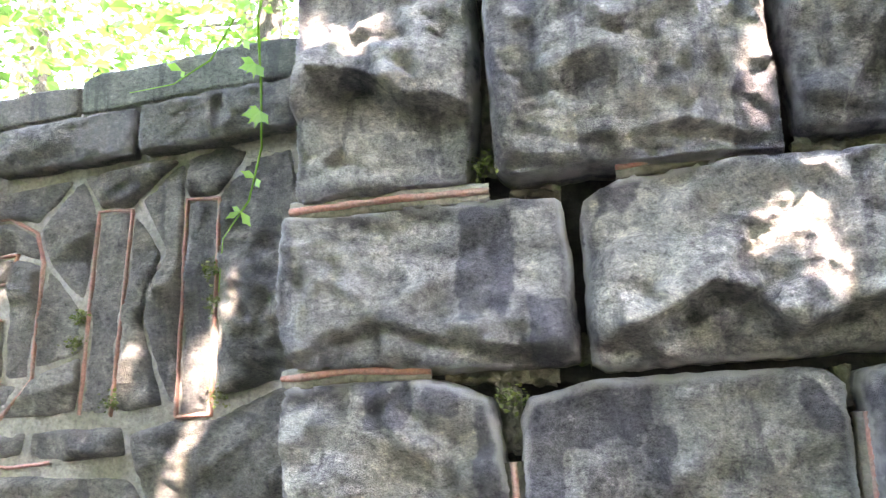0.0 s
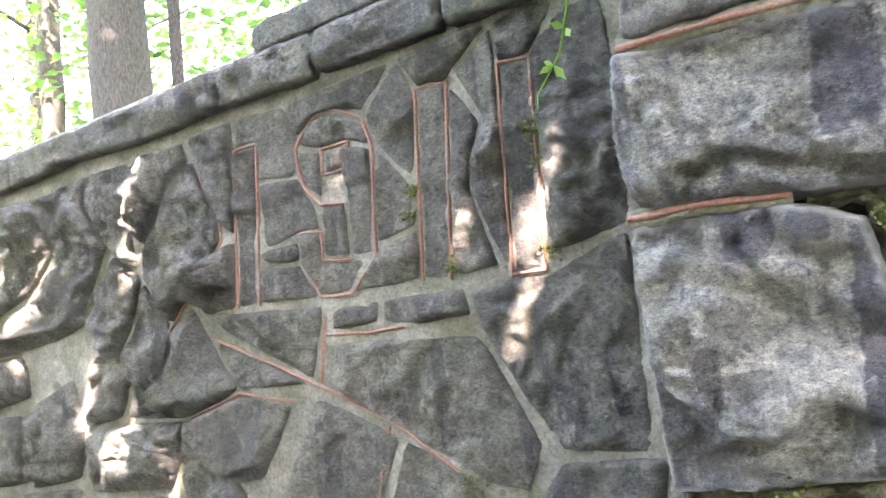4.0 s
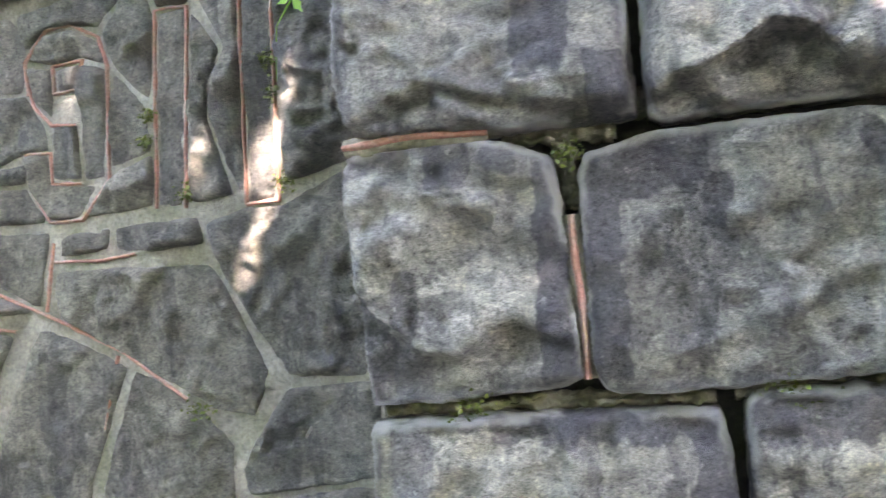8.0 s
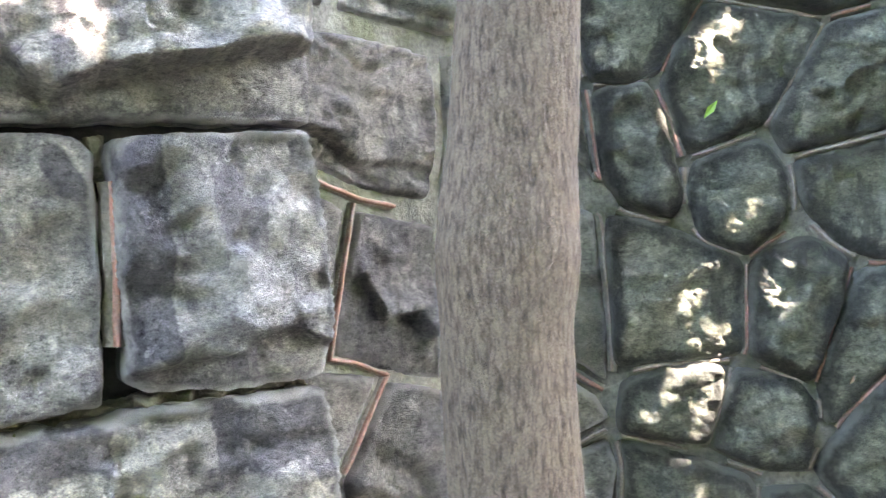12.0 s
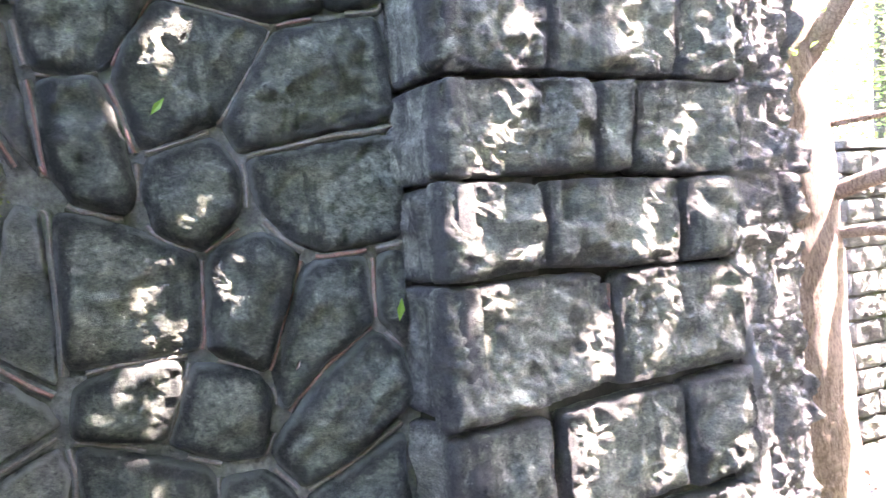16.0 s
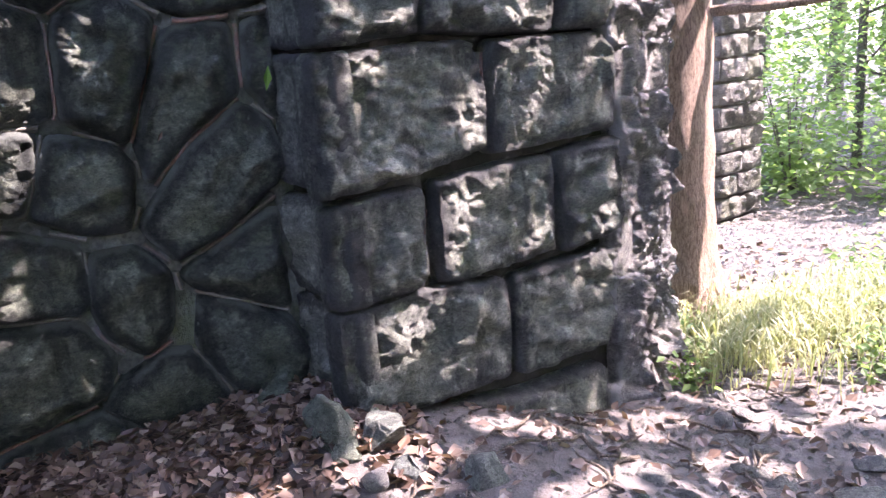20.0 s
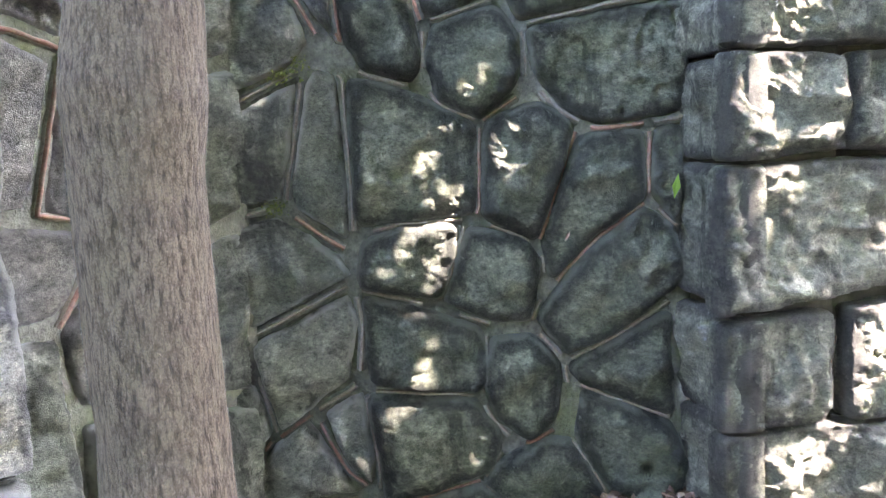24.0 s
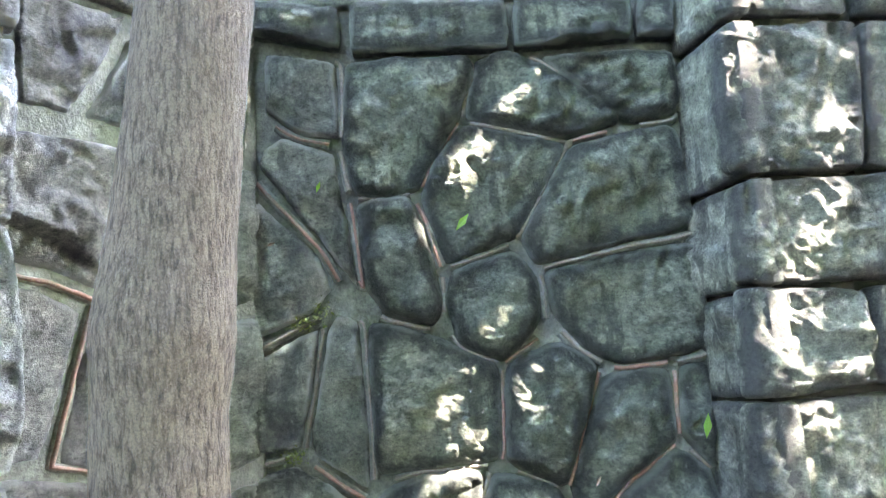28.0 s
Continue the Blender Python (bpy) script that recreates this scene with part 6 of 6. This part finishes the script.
for q in ((-2.2, 0.8), (0.2, 1.2), (2.6, 1.0), (1.2, 0.2)):
    e = ACROSS * q[0] + ALONG * q[1] + TO_SUN * 8.4
    adopt(trunk_part("limb", [(1.1, -4.6, 5.0), tuple(Vector((1.1, -4.6, 5.0)).lerp(e, 0.5) + Vector((0, 0, 0.5))), tuple(e)], [0.13, 0.08, 0.03], BARK, None, 10, 0.1, 0.3), over)

# ---- small things ----
# vine over the corner of the centre pier
vine = thing("vine", tuple(PA.at(0.02, 2.75, 0.02)), "thin green creeper hanging beside the pier", "plant")
bm = bmesh.new()
stem = [P1.at(0.46, 2.76, 0.30), P1.at(0.42, 2.66, 0.28), P1.at(0.395, 2.5, 0.22), P1.at(0.35, 2.36, 0.14), P1.at(0.27, 2.24, 0.07), P1.at(0.17, 2.15, 0.04), P1.at(0.155, 2.0, 0.035)]
tube(bm, stem, [0.004, 0.004, 0.0035, 0.003, 0.003, 0.002, 0.0015], 6)
tube(bm, [P1.at(0.34, 2.68, 0.26), P1.at(0.2, 2.63, 0.16), P1.at(0.05, 2.60, 0.12), P1.at(-0.1, 2.60, 0.12)], [0.003, 0.003, 0.002, 0.0015], 5)
adopt(part("stem", bm, LEAF_FRESH, None, "thin pale green stem"), vine)
vr = random.Random(8)
for u, zc, o, n in ((0.40, 2.70, 0.28, 5), (0.39, 2.55, 0.24, 5), (0.375, 2.44, 0.19, 5), (0.31, 2.29, 0.10, 2), (0.25, 2.21, 0.08, 3), (0.10, 2.62, 0.15, 2), (0.42, 2.79, 0.28, 4), (0.36, 2.62, 0.25, 3)):
    verts, faces = [], []
    for k in range(n):
        a = math.pi * (0.75 + 0.9 * k / max(1, n - 1))
        t = (P1.u * math.cos(a) + Vector((0, 0, math.sin(a) * 0.7 - 0.1)) + P1.n * vr.uniform(-0.2, 0.5)).normalized()
        s = t.cross(P1.n).normalized()
        c, i, L = P1.at(u, zc, o), len(verts), vr.uniform(0.034, 0.060)
        verts += [c, c + t * L * 0.35 + s * L * 0.16, c + t * L * 0.55 + s * L * 0.24, c + t * L * 0.72 + s * L * 0.10, c + t * L, c + t * L * 0.72 - s * L * 0.10, c + t * L * 0.55 - s * L * 0.24, c + t * L * 0.35 - s * L * 0.16]
        faces += [(i, i + 1, i + 2, i + 3), (i, i + 3, i + 4), (i, i + 4, i + 5), (i, i + 5, i + 6, i + 7)]
    adopt(mesh_object("leaf", verts, faces, LEAF_FRESH, False), vine)

# rocks
def rock(x, y, s, n, label, flat=0.7, mat=None, group=""):
    bm = bmesh.new()
    bmesh.ops.create_icosphere(bm, subdivisions=4, radius=1.0)
    r = random.Random(n)
    cuts = [(Vector((r.gauss(0, 1), r.gauss(0, 1), r.gauss(0.2, 1))).normalized(), r.uniform(0.32, 0.72)) for _ in range(12)]
    for v in bm.verts:
        c = v.co.copy()
        for d, k in cuts:
            if c.dot(d) > k:
                c -= d * (c.dot(d) - k) * 0.98
        c *= 1 + 0.10 * noise.fractal(v.co * 2.5 + Vector((n, n, 0)), 0.8, 2, 5)
        v.co = Vector((c.x, c.y * 0.85, c.z * flat)) * s
    ob = even_stone(part("rock", bm, mat or STONE_GREEN))
    ob.data.set_sharp_from_angle(angle=radians(16))
    ob.matrix_world = pose(x, y, ground_z(x, y) + s * flat * 0.25, r.uniform(-12, 12), r.uniform(-12, 12), r.uniform(0, 360))
    return tagged(ob, label, "rock", group)


rock(2.80, 0.70, 0.13, 3, "jagged upright grey rock at the foot of the pier", 1.15)
rock(2.84, 0.55, 0.13, 5, "broken mossy stone with a pale top in the litter", 0.9, STONE_PALE)
rock(2.74, 0.64, 0.09, 7, "small rock chip in the dry leaves", 0.7)
rock(2.70, 0.42, 0.08, 9, "blocky pale stone beside the litter", 0.8, STONE_PALE)
rock(2.72, 0.20, 0.12, 11, "mossy angular stone at the litter's edge", 0.7, STONE_PALE)
rock(2.62, 0.50, 0.07, 13, "small broken stone on the dirt", 0.7, STONE_PANEL)
rock(2.98, 0.98, 0.11, 15, "dark lump of rock sunk in the leaf litter", 0.6)
for x, y, size, n in ((3.85, -0.56, 0.085, 41), (4.02, -0.64, 0.075, 43), (3.84, -0.80, 0.10, 44), (3.62, -0.55, 0.06, 45), (3.27, -0.66, 0.085, 46), (3.28, -0.92, 0.15, 47), (3.42, -0.30, 0.05, 48), (4.25, -0.95, 0.08, 49)):
    rock(x, y, size, n, "flat angular slab of grey stone lying on the dirt", 0.3, STONE_COPE, "slabs on the dirt")
for i in range(7):
    rock(4.0 + 0.14 * i, -0.52 - 0.09 * i + 0.05 * (i % 3), 0.07 + 0.02 * (i % 2), 80 + i, "flat grey slab of stone edging the grass", 0.35, STONE_PANEL, "slabs edging the grass")
rr2 = random.Random(12)
for i in range(44):
    rock(rr2.uniform(2.7, 6.0), rr2.uniform(-1.5, -0.25), rr2.uniform(0.02, 0.085), 20 + i, "flat stone half sunk in the trodden dirt", 0.4, STONE_PANEL, "stones on the path")
for i in range(4):
    rock(2.05 + 0.2 * i, 0.15 - 0.12 * i, 0.06 + 0.02 * (i % 2), 60 + i, "mossy stone at the edge of the litter", 0.6, STONE_GREEN, "stones in the litter")

# dry leaves, gravel, grass
lr = random.Random(31)
sp = []
for _ in range(5200):
    u, d = lr.uniform(-1.1, 0.95), abs(lr.gauss(0, 0.33))
    p = P2.at(u, 0, 0.03 + d)
    sp.append((p.x, p.y, ground_z(p.x, p.y) + 0.012 + 0.05 * lr.random() * math.exp(-d * 2)))
for _ in range(1600):
    x, y = lr.uniform(1.6, 6.5), lr.uniform(-1.6, 0.6)
    sp.append((x, y, ground_z(x, y) + 0.008))
tagged(leaves("leaf_litter", sp, 0.050, LEAF_DEAD, lr, 0.8, 0.0), "drift of dry brown fallen leaves at the wall's foot", "leaf litter", kind="stuff")
verts, faces = [], []
for _ in range(9000):
    x, y = lr.uniform(1.8, 8.0), lr.uniform(-2.2, 0.5)
    s, z = lr.uniform(0.004, 0.016), ground_z(x, y)
    k = len(verts)
    verts += [Vector((x, y, z + s * 0.9)), Vector((x + s, y, z)), Vector((x, y + s, z)), Vector((x - s, y + s * 0.2, z)), Vector((x, y - s, z))]
    faces += [(k, k + 1, k + 2), (k, k + 2, k + 3), (k, k + 3, k + 4), (k, k + 4, k + 1)]
tagged(even_stone(mesh_object("gravel", verts, faces, STONE_PANEL, False)), "loose grey gravel and chips on the dirt", "gravel", kind="stuff")
verts, faces = [], []
for _ in range(4200):
    f = lr.random()
    x, y = 4.45 + 0.75 * f + lr.gauss(0, 0.22), -0.30 - 1.15 * f + lr.gauss(0, 0.20)
    if y > -0.40 and x < 4.65 or x < 4.05:
        continue
    z, h, a = ground_z(x, y), lr.choice((lr.uniform(0.03, 0.12), lr.uniform(0.10, 0.26))), lr.uniform(0, math.tau)
    d, bend, k = Vector((math.cos(a), math.sin(a), 0)), lr.uniform(0.4, 1.4), len(verts)
    s = Vector((-d.y, d.x, 0)) * lr.uniform(0.0025, 0.0045)
    c = Vector((x, y, z))
    m, n, t = c + Vector((0, 0, h * 0.55)) + d * h * 0.12 * bend, c + Vector((0, 0, h * (0.92 - 0.12 * bend))) + d * h * 0.38 * bend, c + Vector((0, 0, h * (1 - 0.35 * bend))) + d * h * 0.80 * bend
    verts += [c - s, c + s, m + s, m - s, n + s * 0.7, n - s * 0.7, t]
    faces += [(k, k + 1, k + 2, k + 3), (k + 3, k + 2, k + 4, k + 5), (k + 5, k + 4, k + 6)]
tagged(mesh_object("grass", verts, faces, GRASS, False), "sunlit tuft of long yellow-green grass by the tree", "grass", kind="stuff")
# twigs
tr = random.Random(17)
for i, (x, y, a, L) in enumerate(tuple((tr.uniform(2.4, 4.3), tr.uniform(-0.9, 0.1), tr.uniform(0, 180), tr.uniform(0.12, 0.4)) for _ in range(16)) + ((3.22, 0.20, 172, 0.66), (3.4, -0.16, 178, 0.6), (3.05, 0.10, 150, 0.5), (3.55, -0.62, 165, 0.5), (3.25, 0.02, 40, 0.42), (2.95, -0.15, 170, 0.5), (2.5, 0.35, 20, 0.3), (3.7, -0.45, 75, 0.35), (2.3, 0.75, 120, 0.38), (3.4, -0.55, 10, 0.45))):
    bm = bmesh.new()
    d = Vector((math.cos(radians(a)), math.sin(radians(a)), 0))
    pts = []
    for k in range(6):
        q = d * (L * (k / 5 - 0.5)) + Vector((0, 0, 0.01)) + Vector((-d.y, d.x, 0)) * 0.02 * math.sin(k * 1.7 + i)
        pts.append(Vector((x, y, 0)) + q + Vector((0, 0, ground_z(x + q.x, y + q.y) + 0.006)))
    tube(bm, pts, [0.007, 0.007, 0.006, 0.005, 0.004, 0.003], 7)
    tagged(part("twig", bm, BARK), "fallen bare twig on the dirt", "twig", "twigs")

# moss in the joints
def moss(face, parent, u, z, size, n):
    mr = random.Random(n)
    sp = [tuple(face.at(u + mr.gauss(0, size), z + mr.gauss(0, size * 0.8), 0.012 + abs(mr.gauss(0, 0.012)))) for _ in range(90)]
    m = leaves("moss_tuft", sp, 0.011, MOSS, mr, 1.2, 0.0)
    m.parent = parent
    return tagged(m, "small green tuft of moss")


for n, (f, w, u, z, s) in enumerate(((P1, wall_date, -0.195, 1.723, 0.016), (P1, wall_date, -0.325, 1.972, 0.014), (P1, wall_date, -0.335, 1.893, 0.014), (P1, wall_date, 0.153, 1.725, 0.02), (P1, wall_date, 0.127, 2.07, 0.022), (P1, wall_date, 0.135, 1.98, 0.018),
                                     (P2, wall_east, -0.546, 1.558, 0.022), (P2, wall_east, -0.60, 1.53, 0.018), (P2, wall_east, -0.641, 1.104, 0.018), (P1, wall_date, -0.20, 1.08, 0.03), (PA, wall_pier, 0.50, 1.66, 0.018), (PA, wall_pier, 0.47, 2.16, 0.018), (PA, wall_pier, 0.25, 1.125, 0.03), (PA, wall_pier, 0.9, 1.15, 0.026))):
    moss(f, w, u, z, s, n)
# fallen leaves caught on the eastern panel
for n, (u, z, a, L, mat, lab) in enumerate(((-0.063, 1.812, 50, 0.035, LEAF_FRESH, "small yellow-green leaf caught on the wall"), (0.653, 1.124, 80, 0.04, LEAF_FRESH, "small yellow-green leaf caught on the wall"), (-0.676, 1.777, 20, 0.016, LEAF_DEAD, "tiny brown leaf stuck to the wall"), (-0.518, 1.954, 70, 0.02, LEAF_FRESH, "small yellow-green leaf caught on the wall"), (0.30, 0.98, 60, 0.018, LEAF_DEAD, "tiny brown leaf stuck to the wall"))):
    t = P2.u * math.cos(radians(a)) + Vector((0, 0, math.sin(radians(a))))
    s, c = t.cross(P2.n), P2.at(u, z, 0.115)
    v = [c - t * L, c + s * L * 0.35 + P2.n * 0.004, c + t * L, c - s * L * 0.35 + P2.n * 0.004]
    tagged(mesh_object("leaf", v, [(0, 1, 2), (0, 2, 3)], mat, False), lab, "leaf", "leaves caught on the wall")
# sprigs by the reddish tree and low plants along the grass
sr = random.Random(5)
adopt(leaves("sprig", [(4.86 + sr.gauss(0, 0.05), -0.26 + sr.gauss(0, 0.06), 2.22 + sr.gauss(0, 0.10)) for _ in range(60)] + [(4.83 + sr.gauss(0, 0.05), -0.20 + sr.gauss(0, 0.03), 2.45 + sr.gauss(0, 0.12)) for _ in range(50)], 0.05, LEAF_FRESH, sr), tree_b)
for x, y, s, n in ((4.74, -0.36, 0.10, 70), (4.5, -0.42, 0.09, 60), (4.15, -0.36, 0.10, 90), (4.35, -1.25, 0.20, 260), (4.7, -1.45, 0.24, 320), (5.2, -1.6, 0.28, 360), (5.6, -1.35, 0.24, 300), (3.95, -1.35, 0.14, 160)):
    b = thing("low_plant", (x, y, ground_z(x, y)), "low leafy green weed beside the path", "plant", "weeds by the path")
    for k in range(4):
        a, bm = sr.uniform(0, math.tau), bmesh.new()
        tube(bm, [Vector((x, y, ground_z(x, y) - 0.02)), Vector((x + math.cos(a) * s * 0.5, y + math.sin(a) * s * 0.5, ground_z(x, y) + s))], [0.004, 0.002], 5)
        adopt(part("stem", bm, LEAF, None), b)
    adopt(leaves("foliage", [(x + sr.gauss(0, s * 0.55), y + sr.gauss(0, s * 0.55), ground_z(x, y) + abs(sr.gauss(0.35, 0.35)) * s * 1.3) for _ in range(n)], 0.04, LEAF, sr), b)
